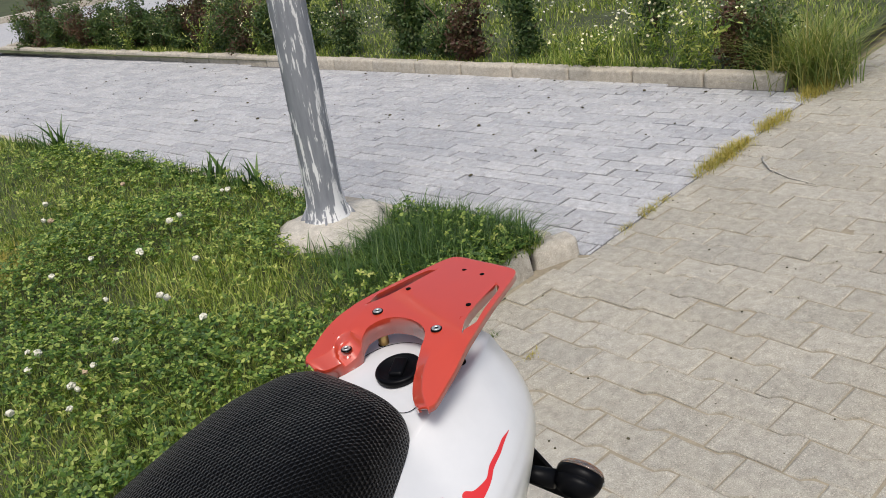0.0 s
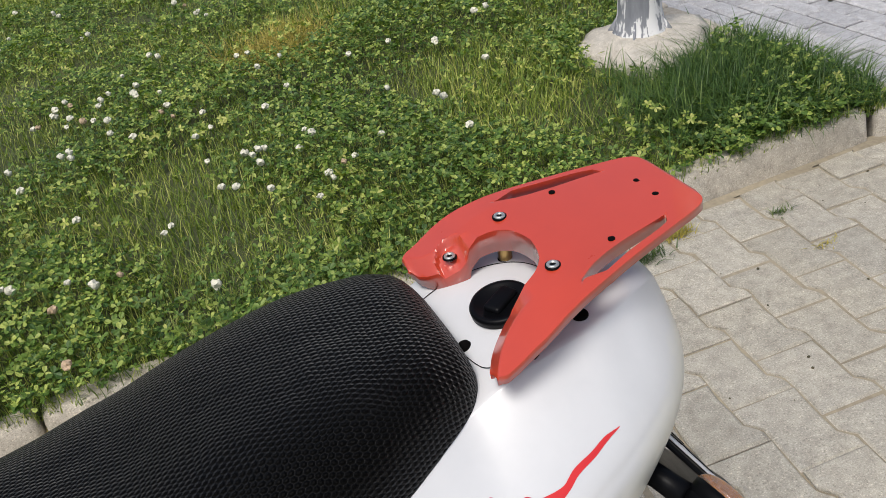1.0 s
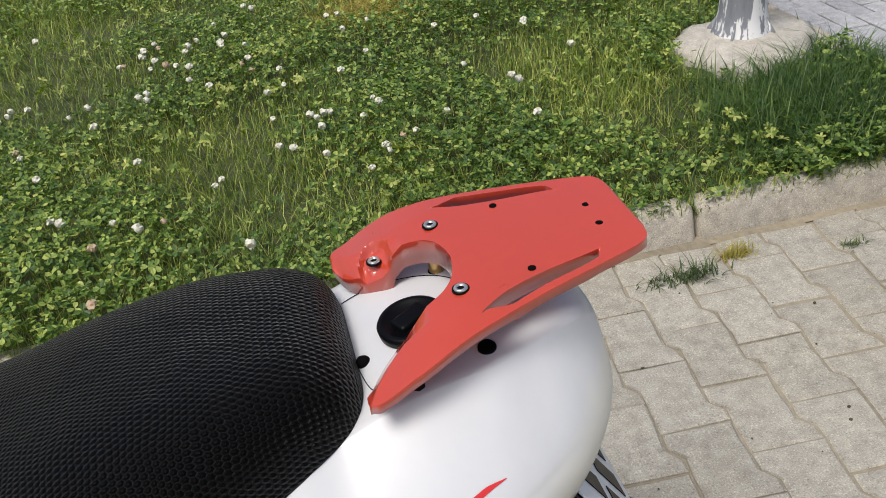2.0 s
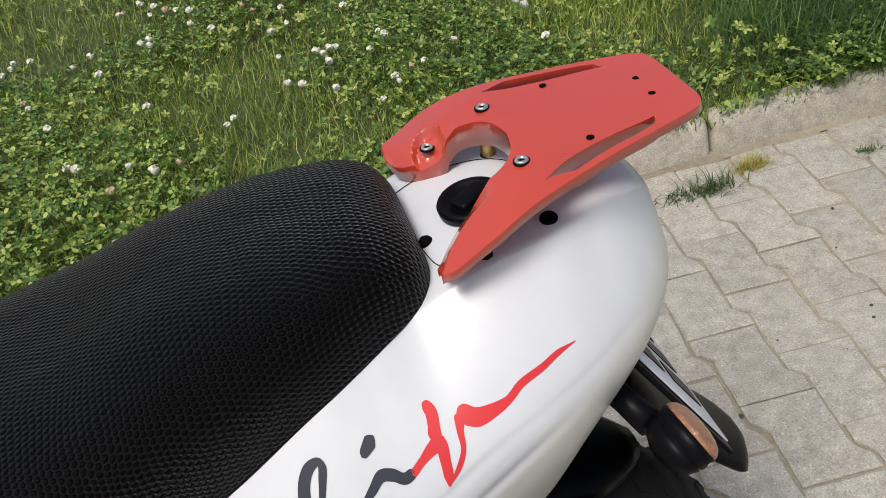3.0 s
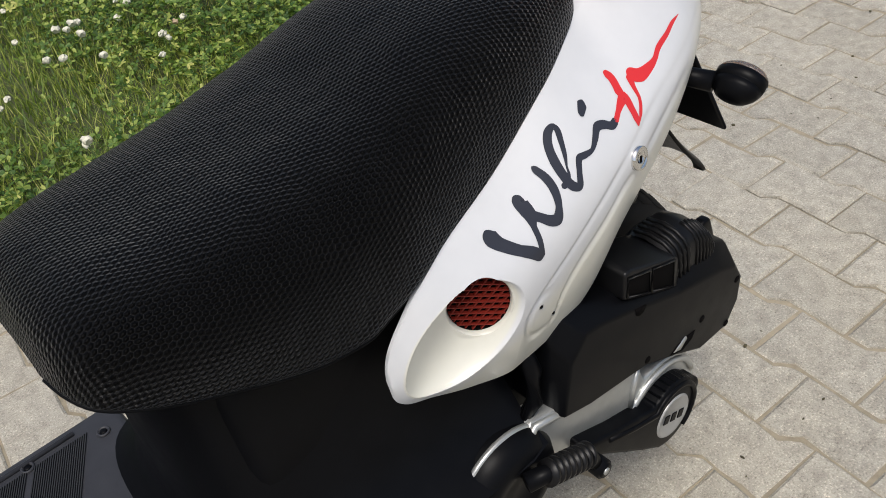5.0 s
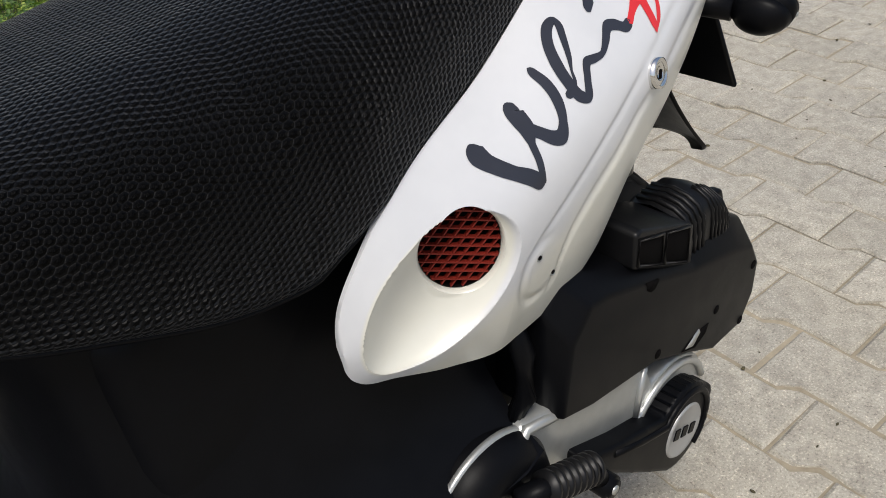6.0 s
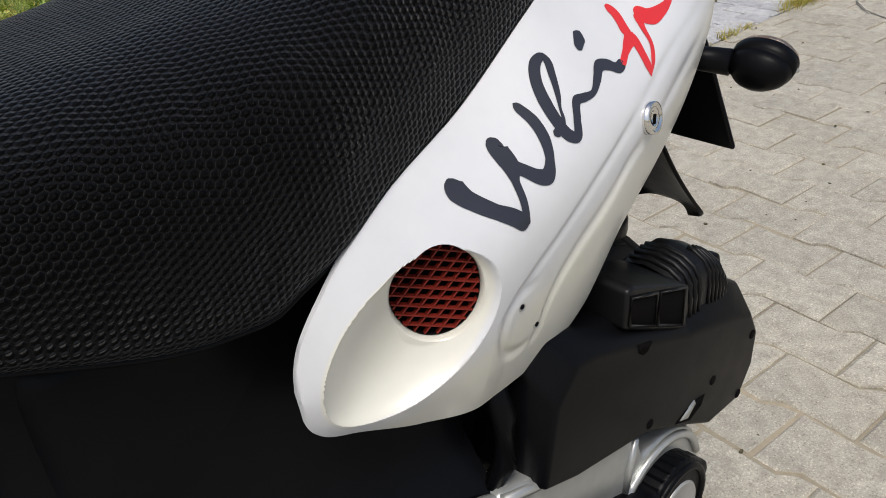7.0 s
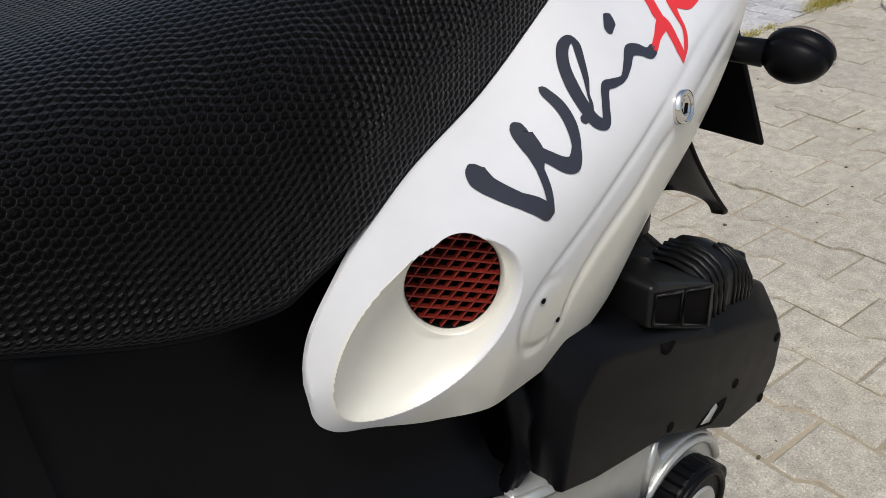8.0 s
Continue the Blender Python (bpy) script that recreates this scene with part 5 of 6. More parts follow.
def fill(me, verts, loops, counts):
    me.vertices.add(len(verts))
    me.vertices.foreach_set("co", np.asarray(verts, np.float32).ravel())
    me.loops.add(len(loops))
    me.loops.foreach_set("vertex_index", np.asarray(loops, np.int32))
    me.polygons.add(len(counts))
    me.polygons.foreach_set("loop_start", np.r_[0, np.cumsum(counts)[:-1]].astype(np.int32))
    me.polygons.foreach_set("loop_total", np.asarray(counts, np.int32))
    me.update(calc_edges=True)
    me.validate()


def leaflets(name, centres, normals, sizes, material, seed=2, label="", category="plants", per=3, owner=None, aspect=0.8):
    """Leaves of per leaflets each: rounded fans of four triangles, slightly cupped."""
    rng = np.random.default_rng(seed)
    n = len(centres)
    nz = normals / np.linalg.norm(normals, axis=1)[:, None]
    ref = np.where(np.abs(nz[:, :1]) < 0.9, np.array([[1.0, 0, 0]]), np.array([[0, 1.0, 0]]))
    e1 = np.cross(nz, ref)
    e1 /= np.linalg.norm(e1, axis=1)[:, None]
    e2 = np.cross(nz, e1)
    turn = rng.uniform(0, math.tau, n)
    out = []
    for p in range(per):
        a = turn + p * math.tau / per
        d = e1 * np.cos(a)[:, None] + e2 * np.sin(a)[:, None]
        s = -e1 * np.sin(a)[:, None] + e2 * np.cos(a)[:, None]
        z = sizes[:, None]
        up = nz * z
        v = [centres, centres + d * z * 0.45 + s * z * aspect * 0.42 + up * 0.1, centres + d * z * 0.9 + s * z * aspect * 0.36 + up * 0.16, centres + d * z * 1.0 + up * 0.06, centres + d * z * 0.9 - s * z * aspect * 0.36 + up * 0.16, centres + d * z * 0.45 - s * z * aspect * 0.42 + up * 0.1]
        out.append(np.stack(v, 1))
    v = np.concatenate(out, 0)
    m = len(v)
    base = np.arange(m)[:, None] * 6
    quads = np.concatenate([np.concatenate([base, base + 1, base + 2, base + 3], 1), np.concatenate([base, base + 3, base + 4, base + 5], 1)], 0)
    me = bpy.data.meshes.new(name)
    fill(me, v.reshape(-1, 3), quads.ravel(), np.full(len(quads), 4))
    ob = link(name, me, material, owner, shade=False)
    return tagged(ob, label, category, kind="stuff") if owner is None else tagged(ob, label, kind="stuff")


def field(x, y, seed=0.0, scale=1.1):
    return np.array([noise.noise((px * scale, py * scale, seed)) for px, py in zip(x, y)])


def lawn_plants():
    rng = np.random.default_rng(11)

    def spots(n, x0, x1, y0, y1, dense):
        x, y = rng.uniform(x0, x1, n), y0 + (y1 - y0) * rng.uniform(0, 1, n) ** dense
        ok = (np.hypot((x - 1.525) / 0.24, (y - 2.07) / 0.25) > 1) & (y > 1.215 - 0.025 * x) & (x < KERB_X - 0.11) & ((x < 1.68) | (np.abs(y - 2.12) > 0.22))
        return x[ok], y[ok]

    # grass everywhere, longer in patches
    x, y = spots(120000, -2.6, 1.82, 1.16, 6.5, 1.5)
    f = field(x, y, 3.0, 1.3)
    h = (0.055 + 0.05 * np.clip(f + 0.4, 0, 1)) * rng.uniform(0.5, 1.3, len(x))
    blades("grass", np.stack([x, y, np.full(len(x), GRASS_Z - 0.01)], 1), h, rng.uniform(0.002, 0.0045, len(x)), GRASS, 0.8, 3, "short green meadow grass", segs=3)
    x, y = spots(40000, -8, 1.82, 5.5, 21, 1.4)
    h = rng.uniform(0.05, 0.14, len(x))
    blades("grass", np.stack([x, y, np.full(len(x), GRASS_Z - 0.01)], 1), h, rng.uniform(0.006, 0.014, len(x)), GRASS, 0.8, 4, "meadow grass farther off")
    x, y = spots(26000, -8, -2.5, 1.2, 6.0, 1.2)
    blades("grass", np.stack([x, y, np.full(len(x), GRASS_Z - 0.01)], 1), rng.uniform(0.05, 0.13, len(x)), rng.uniform(0.006, 0.012, len(x)), GRASS, 0.8, 14, "meadow grass along the kerb farther off")
    # longer tufts that lean over the kerb beside the grey paving
    n = 5200
    y = 1.45 + 8 * rng.uniform(0, 1, n) ** 1.3
    x = KERB_X - 0.13 + rng.normal(0, 0.04, n)
    ok = (field(x, y, 40.0, 2.4) + rng.normal(0, 0.1, n) > -0.05) & (np.abs(y - 2.1) > 0.3) & (x < KERB_X - 0.09)
    x, y = x[ok], y[ok]
    blades("kerb_grass", np.stack([x, y, np.full(len(x), GRASS_Z)], 1), rng.uniform(0.04, 0.15, len(x)), rng.uniform(0.003, 0.007, len(x)), RANK, 1.0, 15, "longer grass that leans over the lawn kerb", segs=3)
    # rank dark grass at the corner by the post
    n = 12000
    x, y = rng.normal(1.6, 0.2, n), rng.normal(1.52, 0.19, n)
    ok = (x < KERB_X - 0.08) & (y > 1.24 - 0.025 * x) & (np.hypot((x - 1.525) / 0.24, (y - 2.07) / 0.25) > 1)
    x, y = x[ok], y[ok]
    blades("tall_grass", np.stack([x, y, np.full(len(x), GRASS_Z)], 1), rng.uniform(0.05, 0.16, len(x)), rng.uniform(0.003, 0.006, len(x)), RANK, 1.4, 5, "rank dark green grass at the lawn's corner", segs=4)
    # a worn, straw-dry patch
    n = 1500
    x, y = rng.normal(0.42, 0.16, n), rng.normal(3.3, 0.16, n)
    blades("dry_grass", np.stack([x, y, np.full(n, GRASS_Z + 0.01)], 1), rng.uniform(0.05, 0.11, n), rng.uniform(0.002, 0.005, n), WEEDY, 1.5, 16, "flattened straw-dry grass patch in the lawn", segs=3)
    # clover in drifts
    x, y = spots(52000, -2.6, 1.9, 1.16, 5.5, 1.45)
    f = field(x, y, 9.0, 1.5)
    ok = (f + rng.normal(0, 0.18, len(x)) > -0.08) & (np.hypot((x - 0.42) / 0.26, (y - 3.3) / 0.22) > 1)
    x, y, f = x[ok], y[ok], f[ok]
    z = GRASS_Z + (0.04 + 0.09 * np.clip(f + 0.35, 0, 1)) * rng.uniform(0.45, 1.1, len(x))
    nrm = np.stack([rng.normal(0, 0.45, len(x)), rng.normal(0, 0.45, len(x)), np.ones(len(x))], 1)
    leaflets("clover", np.stack([x, y, z], 1), nrm, rng.uniform(0.01, 0.021, len(x)), CLOVER, 6, "dense white clover leaves", "clover")
    # broad-leaved weeds
    x, y = spots(5000, -2.6, 2.0, 1.16, 5.0, 1.3)
    f = field(x, y, 21.0, 2.2)
    ok = f > 0.1
    x, y = x[ok], y[ok]
    z = GRASS_Z + rng.uniform(0.03, 0.13, len(x))
    nrm = np.stack([rng.normal(0, 0.6, len(x)), rng.normal(0, 0.6, len(x)), np.ones(len(x))], 1)
    leaflets("broad_weeds", np.stack([x, y, z], 1), nrm, rng.uniform(0.012, 0.022, len(x)), GRASS, 7, "light green broad-leaved weeds", "weeds", per=5, aspect=0.6)


lawn_plants()


def clover_flower(petal):
    """One white clover head on its stalk."""
    me = bpy.data.meshes.new("clover_flower")
    bm = bmesh.new()
    bmesh.ops.create_icosphere(bm, subdivisions=2, radius=0.0105)
    rnd = random.Random(3)
    for v in bm.verts:
        v.co *= rnd.choice((0.72, 1.05, 1.22)) * rnd.uniform(0.92, 1.08)
        v.co.z *= 0.85
    heads = len(bm.faces)
    merge_bm(bm, tube_bm([(0.004, 0, -0.11), (0.001, 0, -0.05), (0, 0, -0.006)], [0.0012, 0.001, 0.001], 5))
    bm.faces.ensure_lookup_table()
    for f in bm.faces[heads:]:
        f.material_index = 1
    bm.to_mesh(me)
    bm.free()
    me.materials.append(petal)
    me.materials.append(STALK)
    return me


HEADS = [(-1.04, 3.44), (-0.58, 3.02), (-0.26, 3.01), (-0.19, 2.7), (-0.06, 2.5), (-0.12, 2.34), (-0.12, 2.13), (0.0, 2.1), (0.06, 2.07), (0.26, 2.5), (0.21, 2.1), (0.16, 1.99), (0.22, 2.04), (0.24, 1.76), (0.29, 1.81), (0.4, 1.86), (0.55, 2.2), (0.66, 2.01), (0.65, 1.73), (0.95, 2.23), (0.87, 2.5), (0.72, 2.63), (-0.12, 1.87), (-0.08, 1.85), (0.01, 1.78), (0.12, 1.63), (0.19, 1.72), (-0.93, 2.2), (-0.84, 1.98), (-0.55, 2.0), (-0.32, 1.72), (-0.74, 1.68), (-0.53, 1.57), (-0.46, 1.57), (-0.24, 1.36), (-0.63, 1.46), (-0.61, 1.2), (-0.71, 2.36), (0.15, 2.41), (-0.65, 2.88), (-0.43, 2.75), (0.02, 1.94), (0.9, 3.47), (1.0, 3.65), (1.14, 2.72), (1.35, 3.5), (1.52, 2.81), (-0.59, 1.59)]


def flowers():
    kinds = [clover_flower(PETAL), clover_flower(FADED)]
    rng = np.random.default_rng(31)
    spots = [(x, y) for x, y in HEADS]
    spots += [(x + rng.normal(0, 0.035), y + rng.normal(0, 0.03)) for x, y in HEADS if rng.uniform() < 0.45]
    while len(spots) < 240:
        x, y = rng.uniform(-2.8, 1.5), 2.4 + 4.6 * rng.uniform(0, 1) ** 1.2
        if noise.noise((x * 1.5, y * 1.5, 9.0)) > -0.05 and (x < 0.3 or rng.uniform() < 0.3):
            spots += [(x + rng.normal(0, 0.05), y + rng.normal(0, 0.05)) for _ in range(int(rng.integers(1, 4)))]
    for x, y in spots:
        faded = rng.uniform() < 0.14
        ob = new("clover_flower", kinds[int(faded)])
        s = rng.uniform(0.8, 1.3)
        ob.matrix_world = pose(x, y, GRASS_Z + rng.uniform(0.1, 0.14), rng.uniform(-15, 15), rng.uniform(-15, 15), rng.uniform(0, 360)) @ Matrix.Diagonal((s, s, s, 1))
        tagged(ob, "fading brownish clover flower head in the lawn" if faded else "white clover flower head on a thin stalk in the lawn", "flower", "clover flowers in the lawn")


flowers()


def shrub(name, x, y, h, w, material, seed, label, leafsize=0.03, count=1500):
    """Thin stems with leaves in loose clumps along them."""
    rng = np.random.default_rng(seed)
    ob = thing(name, label, "shrub", "shrubs along the far kerb", at=(x, y, 0.06))
    pts = []
    stems = int(rng.integers(5, 10))
    for k in range(stems):
        a, r = rng.uniform(0, math.tau), rng.uniform(0.1, 1.0) * w * 0.5
        top = np.array((r * math.cos(a), r * math.sin(a), h * rng.uniform(0.45, 1.08)))
        q = np.array([top * t * np.array((t**0.6, t**0.6, 1.0)) + rng.normal(0, 0.014, 3) * t for t in np.linspace(0, 1, 6)])
        part("stem", tube_bm([tuple(v) for v in q], list(np.linspace(0.009, 0.0025, 6)), 6), WOOD, ob)
        for _ in range(int(rng.integers(4, 9))):
            t = rng.uniform(0.7, 5)
            i = min(int(t), 4)
            c = q[i] + (q[i + 1] - q[i]) * (t - i) + rng.normal(0, 1, 3) * np.array((0.05, 0.05, 0.03)) * (w / 0.5)
            m = int(count / stems / 6 * rng.uniform(0.4, 1.8))
            pts.append(c + rng.normal(0, 1, (m, 3)) * rng.uniform(0.025, 0.06) * np.array((1, 1, 0.85)))
    pts = np.concatenate(pts)
    pts[:, 2] = np.maximum(pts[:, 2], 0.02)
    nrm = rng.normal(0, 1, pts.shape) + np.array((0, 0, 0.7))
    leaflets("foliage", pts, nrm, rng.uniform(0.5, 1.3, len(pts)) * leafsize, material, seed + 1, per=2, owner=ob, aspect=0.75)
    return ob


def flowering_weed(x, y, h, seed, petals):
    """A tall loose weed with thin stalks, narrow leaves and small pale flowers."""
    rng = np.random.default_rng(seed)
    ob = thing("flowering_weed", "tall loose weed with small pale flowers by the kerb", "weed", "flowering weeds by the kerb", at=(x, y, 0.04))
    tips = []
    for k in range(9):
        d = rng.normal(0, 0.13, 2)
        top = np.array((d[0], d[1], h * rng.uniform(0.5, 1.0)))
        part("stalk", tube_bm([tuple(top * t * np.array((t, t, 1))) for t in np.linspace(0, 1, 5)], [0.004, 0.0035, 0.003, 0.0025, 0.002], 5), STALK, ob)
        tips += [top * np.array((1, 1, 1.0)) + rng.normal(0, 0.025, 3) for _ in range(4)]
    n = 160
    t = rng.uniform(0.1, 0.9, n)
    p = np.array(tips)[rng.integers(len(tips), size=n)] * np.stack([t * t, t * t, t], 1)
    leaflets("leaves", p + rng.normal(0, 0.02, (n, 3)), rng.normal(0, 1, (n, 3)) + np.array((0, 0, 0.6)), rng.uniform(0.02, 0.045, n), GRASS, seed + 1, per=2, owner=ob, aspect=0.45)
    t = np.array(tips)
    leaflets("petals", t, rng.normal(0, 0.6, t.shape) + np.array((-0.6, 0, 1)), rng.uniform(0.007, 0.012, len(t)), petals, seed + 2, per=5, owner=ob)


def far_bed():
    kx = lambda y: far_edge(y) + 0.16  # noqa: E731
    rng = np.random.default_rng(76)
    # loose single shrubs near the drive, a ragged hedge farther along
    single = [(1.45, 0.5, 0.3, 0), (1.62, 0.45, 0.34, 1), (2.3, 0.75, 0.32, 0), (3.3, 0.6, 0.22, 0), (3.85, 0.48, 0.34, 1), (4.1, 0.5, 0.3, 0), (4.5, 0.66, 0.46, 0), (5.3, 0.7, 0.4, 0)]
    y, k = 5.95, 0
    while y < 12.3:
        single.append((y, rng.uniform(0.35, 0.6) if k % 3 else rng.uniform(0.6, 0.85), rng.uniform(0.4, 0.75), 1 if k % 4 == 2 else 0))
        y += rng.uniform(0.22, 0.46)
        k += 1
    for k, (y, h, w, red) in enumerate(single):
        shrub("shrub", kx(y) + 0.08 + rng.uniform(-0.05, 0.2), y, h, w, SHRUB_R if red else SHRUB, 100 + 7 * k, "bronze-leaved hedge shrub in the bed" if red else "dark green hedge shrub with thin stems", rng.uniform(0.024, 0.036), 1500 if w > 0.33 else 1000)
    cream = simple("cream_petals", (0.7, 0.66, 0.4), 0.6, 0, 0.2, 200)
    for k, (y, h) in enumerate(((1.78, 0.6), (1.9, 0.68), (2.1, 0.5), (2.62, 0.35), (6.4, 0.5), (7.4, 0.55), (9.0, 0.5))):
        flowering_weed(kx(y) - 0.06, y, h, 500 + 9 * k, cream)
    rng = np.random.default_rng(77)
    n = 60000
    y = rng.uniform(1.2, 12.2, n)
    x = np.array([kx(v) for v in y]) - 0.1 + 6.5 * rng.uniform(0, 1, n) ** 1.4
    blades("verge_grass", np.stack([x, y, np.full(n, 0.05)], 1), (0.03 + 0.1 * np.clip(field(x, y, 55.0, 0.9) + 0.25, 0, 1)) * rng.uniform(0.5, 1.3, n), rng.uniform(0.005, 0.012, n), GRASS, 0.9, 78, "green grass of the verge behind the kerb")
    n = 1400
    y = rng.uniform(1.5, 11.0, n)
    x = np.array([kx(v) for v in y]) + 0.6 + 6 * rng.uniform(0, 1, n)
    nrm = rng.normal(0, 0.4, (n, 3)) + np.array((0, 0, 1))
    leaflets("daisies", np.stack([x, y, np.full(n, 0.13)], 1), nrm, rng.uniform(0.01, 0.018, n), PETAL, 79, "small white daisies in the verge", "flowers", per=5)
    # tall straw-green tuft at the end of the kerb
    n = 1000
    x, y = rng.normal(4.46, 0.11, n), rng.normal(1.18, 0.1, n)
    blades("grass_tuft", np.stack([x, y, np.full(n, 0.0)], 1), rng.uniform(0.15, 0.6, n), rng.uniform(0.004, 0.009, n), foliage("tuft_blades", (0.12, 0.18, 0.04), (0.22, 0.26, 0.07), (0.42, 0.36, 0.14)), 1.35, 80, "tall straw-green grass tuft at the kerb's end", segs=4)


far_bed()


def far_road():
    rows = []
    for x in np.r_[np.linspace(1.95, 12, 22), 20, 30, 44]:
        a, b = (14.0, road_far(x)) if x < 4.4 else (road_near(x), road_far(x))
        rows.append([(x, y, 0.012) for y in np.linspace(a, b, 6)])
    tagged(link("road", grid_mesh("road", rows), GREYB), "pale concrete road beyond the shrubs", "road", kind="structure")
    kerb_run("kerb_road", (2.0, road_far(2.0)), (30, road_far(30)), 0.14, 0.13, 1.0, "concrete kerb on the far side of the road")
    kerb_run("kerb_bed_end", (far_edge(12.7) + 0.11, road_near(4.6)), (20, road_near(20)), -0.12, 0.1, 1.0, "concrete kerb between the shrub bed and the road")


far_road()


def joint_weed(name, x, y, r, h, material, n, seed, label):
    rng = np.random.default_rng(seed)
    p = np.stack([x + rng.normal(0, r, n), y + rng.normal(0, r * 0.45, n), np.full(n, -0.002)], 1)
    blades(name, p, rng.uniform(0.4, 1.0, n) * h, rng.uniform(0.002, 0.004, n), material, 1.5, seed, label, "weed")


joint_weed("weed", 0.934, 1.067, 0.022, 0.05, WEEDY, 120, 201, "small yellowish weed in a paving joint")
joint_weed("weed", 0.8, 1.03, 0.035, 0.05, SHRUB, 160, 202, "low grey-green weed in a paving joint")
joint_weed("weed", 0.71, 1.03, 0.03, 0.03, SHRUB, 70, 203, "low grey-green weed in a paving joint")
joint_weed("weed", 1.218, 0.988, 0.016, 0.03, SHRUB, 60, 204, "low grey-green weed in a paving joint")
joint_weed("weed", 1.2, 0.81, 0.02, 0.02, WEEDY, 40, 205, "small dry weed in a paving joint")
joint_weed("weed", -0.71, 1.2, 0.03, 0.06, WEEDY, 120, 206, "yellowish weed against the kerb")
for x, r, wh, n in ((2.18, 0.03, 0.03, 50), (2.36, 0.04, 0.035, 110), (2.5, 0.03, 0.03, 60), (2.8, 0.025, 0.03, 50), (2.93, 0.05, 0.05, 240), (3.07, 0.05, 0.06, 320), (3.2, 0.05, 0.06, 300), (3.31, 0.03, 0.045, 110), (3.55, 0.05, 0.05, 240), (3.68, 0.06, 0.05, 260), (3.8, 0.03, 0.04, 60), (4.16, 0.07, 0.08, 320), (4.32, 0.07, 0.1, 300)):
    joint_weed("weed", x, 1.058, r, wh, WEEDY, n, int(x * 100), "straw-coloured weeds along the paving's edge")


def rosette(x, y, n, length, seed):
    rng = np.random.default_rng(seed)
    p = np.stack([x + rng.normal(0, 0.03, n), y + rng.normal(0, 0.03, n), np.full(n, GRASS_Z)], 1)
    blades("dock_plant", p, rng.uniform(0.6, 1.0, n) * length, rng.uniform(0.02, 0.035, n), RANK, 0.7, seed, "broad-leaved dock plant at the lawn's edge", "weed", segs=5)


rosette(1.79, 5.15, 14, 0.3, 301)
rosette(1.79, 3.35, 12, 0.2, 302)
rosette(1.78, 2.98, 16, 0.2, 303)


def litter():
    """Pebbles, crumbs of soil and dry leaf bits on the paving."""
    rng = np.random.default_rng(41)
    V, F = [], []
    base = bmesh.new()
    bmesh.ops.create_icosphere(base, subdivisions=1, radius=1)
    bv, bf = [tuple(v.co) for v in base.verts], [[v.index for v in f.verts] for f in base.faces]
    base.free()
    for _ in range(420):
        if rng.uniform() < 0.6:
            x, y = rng.uniform(-0.6, 3.5), rng.uniform(-0.7, 1.05)
        else:
            x, y = rng.uniform(2.4, 4.6), rng.uniform(1.2, 8)
        r = rng.uniform(0.0012, 0.0045) * (rng.uniform(1.0, 3.2) if x > 2.4 and y > 1.1 else 1)
        k = len(V)
        s = rng.uniform(0.6, 1.5, 3)
        V += [(x + a * r * s[0], y + b * r * s[1], max(-0.001, r * 0.3 + c * r * s[2] * 0.6)) for a, b, c in bv]
        F += [[k + i for i in f] for f in bf]
    tagged(link("litter", soup("litter", V, F), SOIL), "dark pebbles and crumbs scattered on the paving", "litter", kind="stuff")
    bm = tube_bm([(3.11, 0.89, 0.006), (3.05, 0.86, 0.01), (2.96, 0.79, 0.007), (2.89, 0.68, 0.006), (2.85, 0.55, 0.005)], [0.004, 0.0045, 0.004, 0.003, 0.002], 6)
    me = bpy.data.meshes.new("twig")
    bm.to_mesh(me)
    bm.free()
    tagged(link("twig", me, PADC), "pale dry twig lying on the beige paving", "twig")


litter()


# ---------------------------------------------------------------- paving blocks
def block_mesh(name, outline, chamfer, top, low):
    n = len(outline)
    cx, cy = sum(p[0] for p in outline) / n, sum(p[1] for p in outline) / n
    up = [(x - chamfer * (1 if x > cx else -1), y - chamfer * (1 if y > cy else -1), top) for x, y in outline]
    mid = [(x, y, top - chamfer * 0.8) for x, y in outline]
    bot = [(x, y, low) for x, y in outline]
    faces = [tuple(range(n))]
    for a in (0, n):
        faces += [(a + k, a + n + k, a + n + (k + 1) % n, a + (k + 1) % n) for k in range(n)]
    return up + mid + bot, faces


def lay(owner, kinds, spots, material, near, name="block"):
    """Blocks as parts where near(x, y) holds, the rest joined into one part."""
    meshes = []
    for k, (v, f) in enumerate(kinds):
        me = soup(name, v, f)
        me.materials.append(material)
        meshes.append(me)
    rng = random.Random(name + owner.name)
    V, F, parts = [], [], 0
    for kind, x, y in spots:
        dz, tx, ty, rz = rng.uniform(-0.003, 0.003), rng.uniform(-0.9, 0.9), rng.uniform(-0.9, 0.9), rng.uniform(-0.6, 0.6)
        m = pose(x, y, dz, tx, ty, rz)
        if parts < 300 and near(x, y):
            ob = new(name, meshes[kind])
            ob.parent = owner
            ob.matrix_local = m
            parts += 1
        else:
            v, f = kinds[kind]
            b = len(V)
            V += [tuple(m @ Vector(p)) for p in v]
            F += [tuple(b + q for q in g) for g in f]
    tagged(link("block_field", soup("block_field", V, F), material, owner, shade=False), kind="stuff")


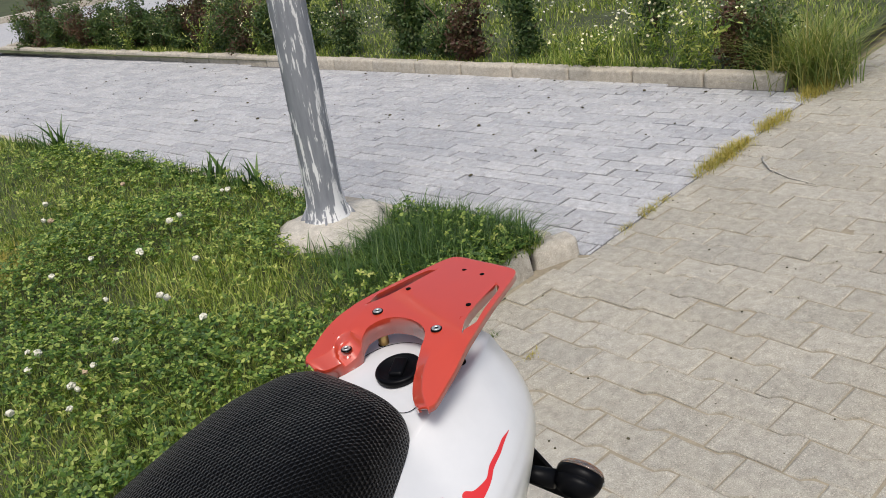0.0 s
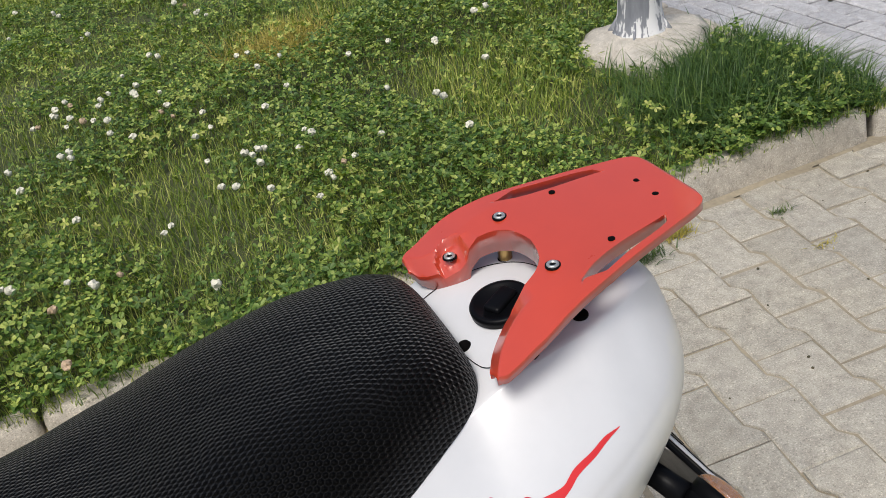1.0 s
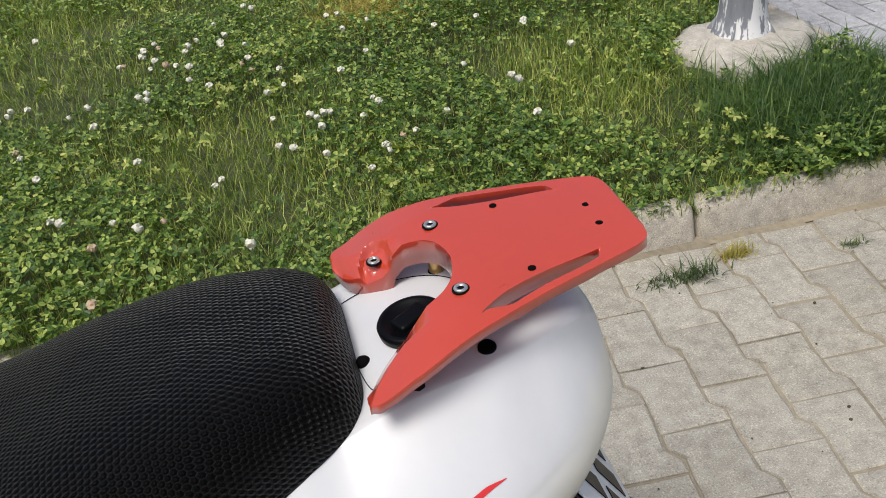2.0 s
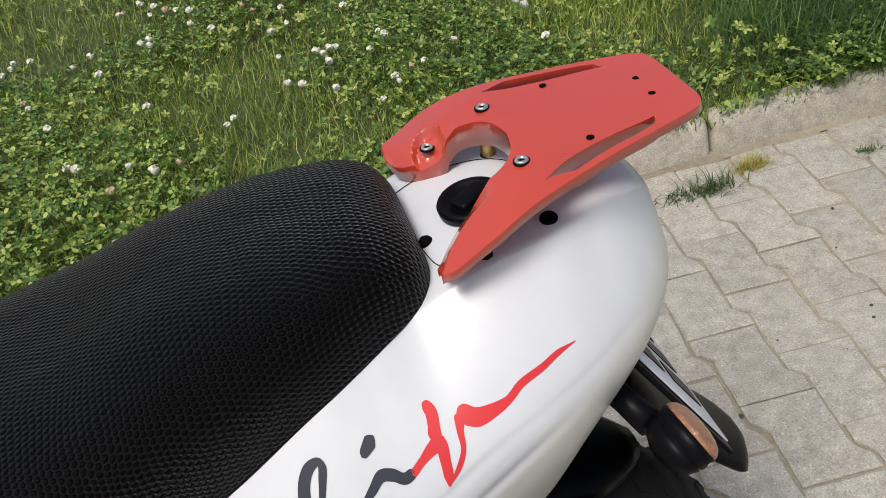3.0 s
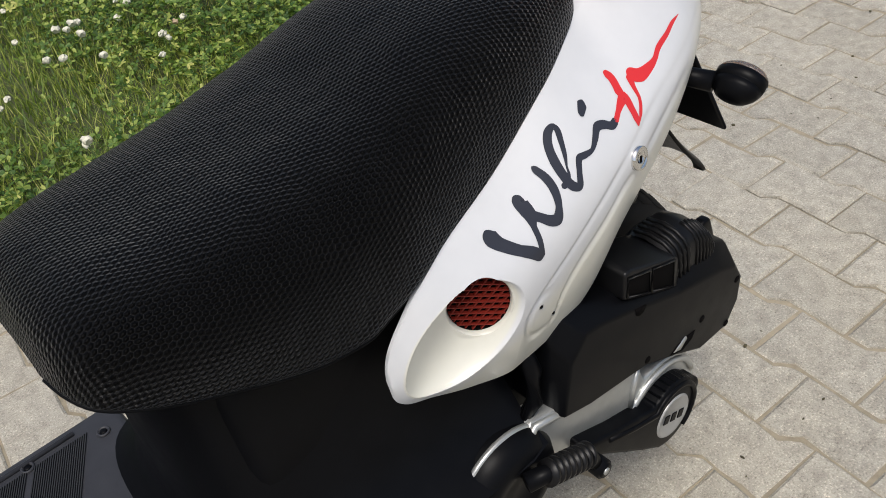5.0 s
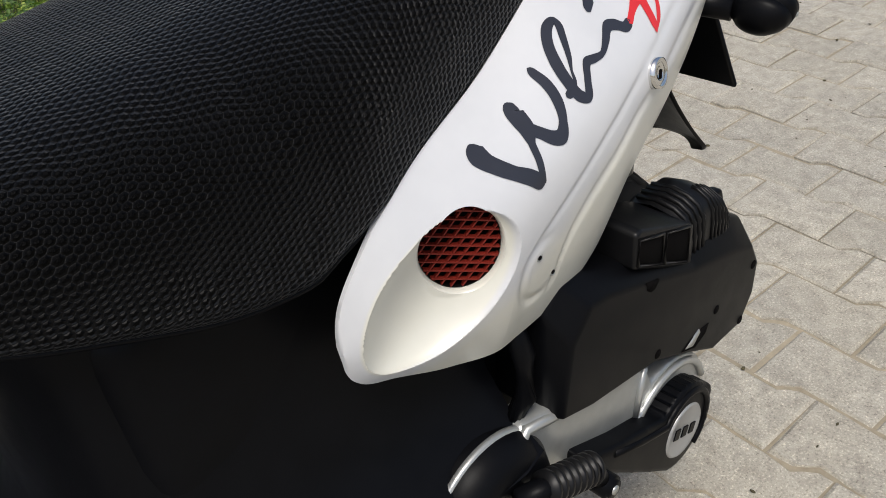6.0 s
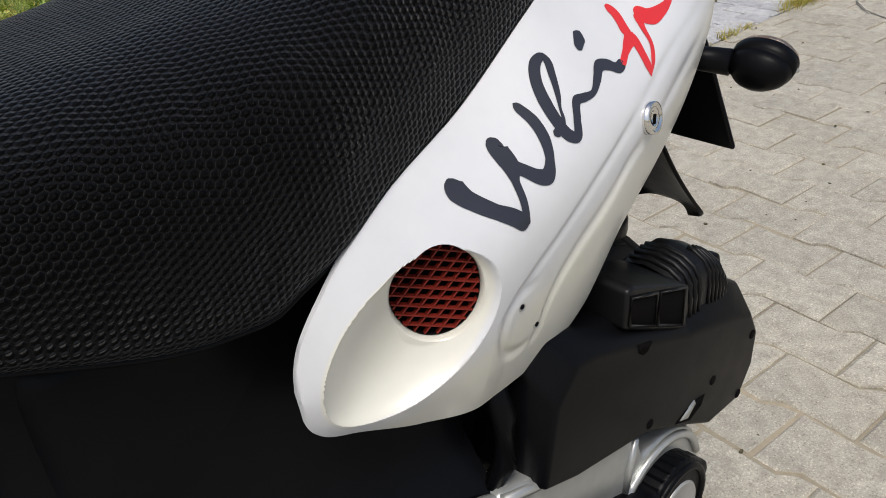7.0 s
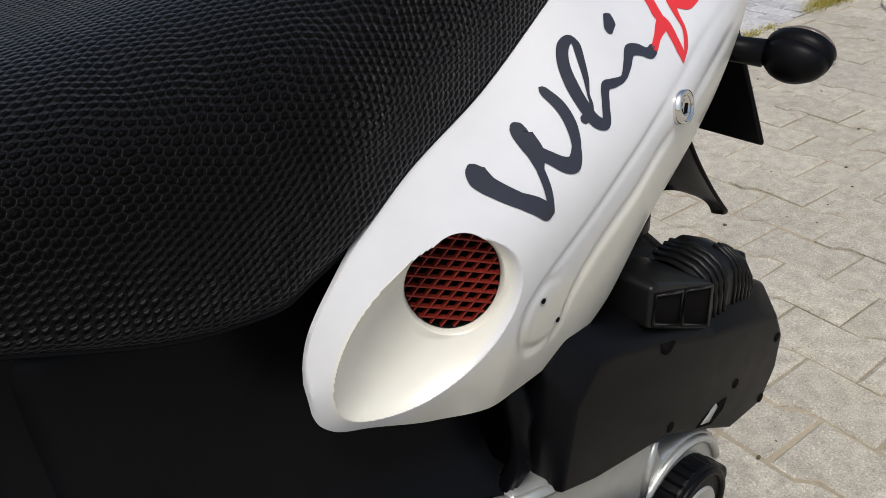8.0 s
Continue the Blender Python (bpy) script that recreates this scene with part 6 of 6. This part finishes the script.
def beige_paving():
    """Interlocking blocks: slanted short ends, sawtooth long sides, laid in half bond."""
    PX, PY, g, A = 0.139, 0.197, 0.0025, 0.0125

    def saw(y):
        f = (y / PY) % 1.0
        return A * (2 * f - 1) if 0.07 < f < 0.93 else A * (-0.86 if f < 0.5 else 0.86) * min(1.0, (f if f < 0.5 else 1 - f) / 0.07)

    def side(edge, jump, ys):
        return [(edge + saw(y - jump), y - 0.085 * edge) for y in ys]

    right = side(PX / 2 - g, -0.06, [max(-0.0967, min(0.0967, y)) for y in (-0.1, -0.075, -0.06, -0.045, 0.0, 0.05, 0.1)])
    left = side(-PX / 2 + g, 0.04, [max(-0.0967, min(0.0967, y)) for y in (0.1, 0.055, 0.04, 0.025, -0.02, -0.06, -0.1)])
    rng = random.Random(8)
    kinds = []
    for k in range(7):
        worn = [(x + rng.uniform(-0.0016, 0.0016) - (0.003 if rng.random() < 0.12 else 0) * (1 if x > 0 else -1), y + rng.uniform(-0.0014, 0.0014)) for x, y in right + left]
        kinds.append(block_mesh("block", worn, rng.uniform(0.004, 0.0075), rng.uniform(-0.0012, 0.0008), -0.03))
    spots = []
    for i in range(-60, 94):
        for j in range(-43, 10):
            x = 0.70 + i * PX
            y = 0.756 + j * PY + (0.5 * PY if i % 2 else 0) - 0.033 * (x - 0.7)
            if not (-7.8 < x < 13.8 and y > -7.8):
                continue
            end = KERB_Y if x > KERB_X - 0.04 else front(x) - 0.012
            if y + PY / 2 < end:
                spots.append((rng.randrange(7), x, y))
            elif y - PY / 2 < end - 0.03:
                # cut piece along the straight edge
                kinds.append(block_mesh("block", [(u, min(v, end - 0.005 - y)) for u, v in right + left], 0.004, 0.0, -0.03))
                spots.append((len(kinds) - 1, x, y))
    lay(bed_beige, kinds, spots, BEIGE, lambda x, y: -1.1 < x < 2.3 and -0.9 < y)


def grey_paving():
    PX, PY, g = 0.1, 0.2, 0.0042
    out = [(PX / 2 - g, -PY / 2 + g), (PX / 2 - g, PY / 2 - g), (-PX / 2 + g, PY / 2 - g), (-PX / 2 + g, -PY / 2 + g)]
    kinds = [block_mesh("block", out, 0.007, -0.002, -0.03)]
    for lim in (-0.016, 0.083):
        kinds.append(block_mesh("block", [(x, max(y, lim)) for x, y in out], 0.004, -0.002, -0.03))
    spots = []
    for i in range(0, 48):
        for j in range(-1, 95):
            x, y = KERB_X + 0.054 + i * PX, KERB_Y + 0.12 + j * PY + (0.5 * PY if i % 2 else 0)
            if x < far_edge(y) and y < 14.2:
                spots.append((0 if y - PY / 2 > KERB_Y - 0.02 else 1 if i % 2 else 2, x, y))
    lay(bed_grey, kinds, spots, GREYB, lambda x, y: x < 4.0 and y < 3.2)


beige_paving()
grey_paving()
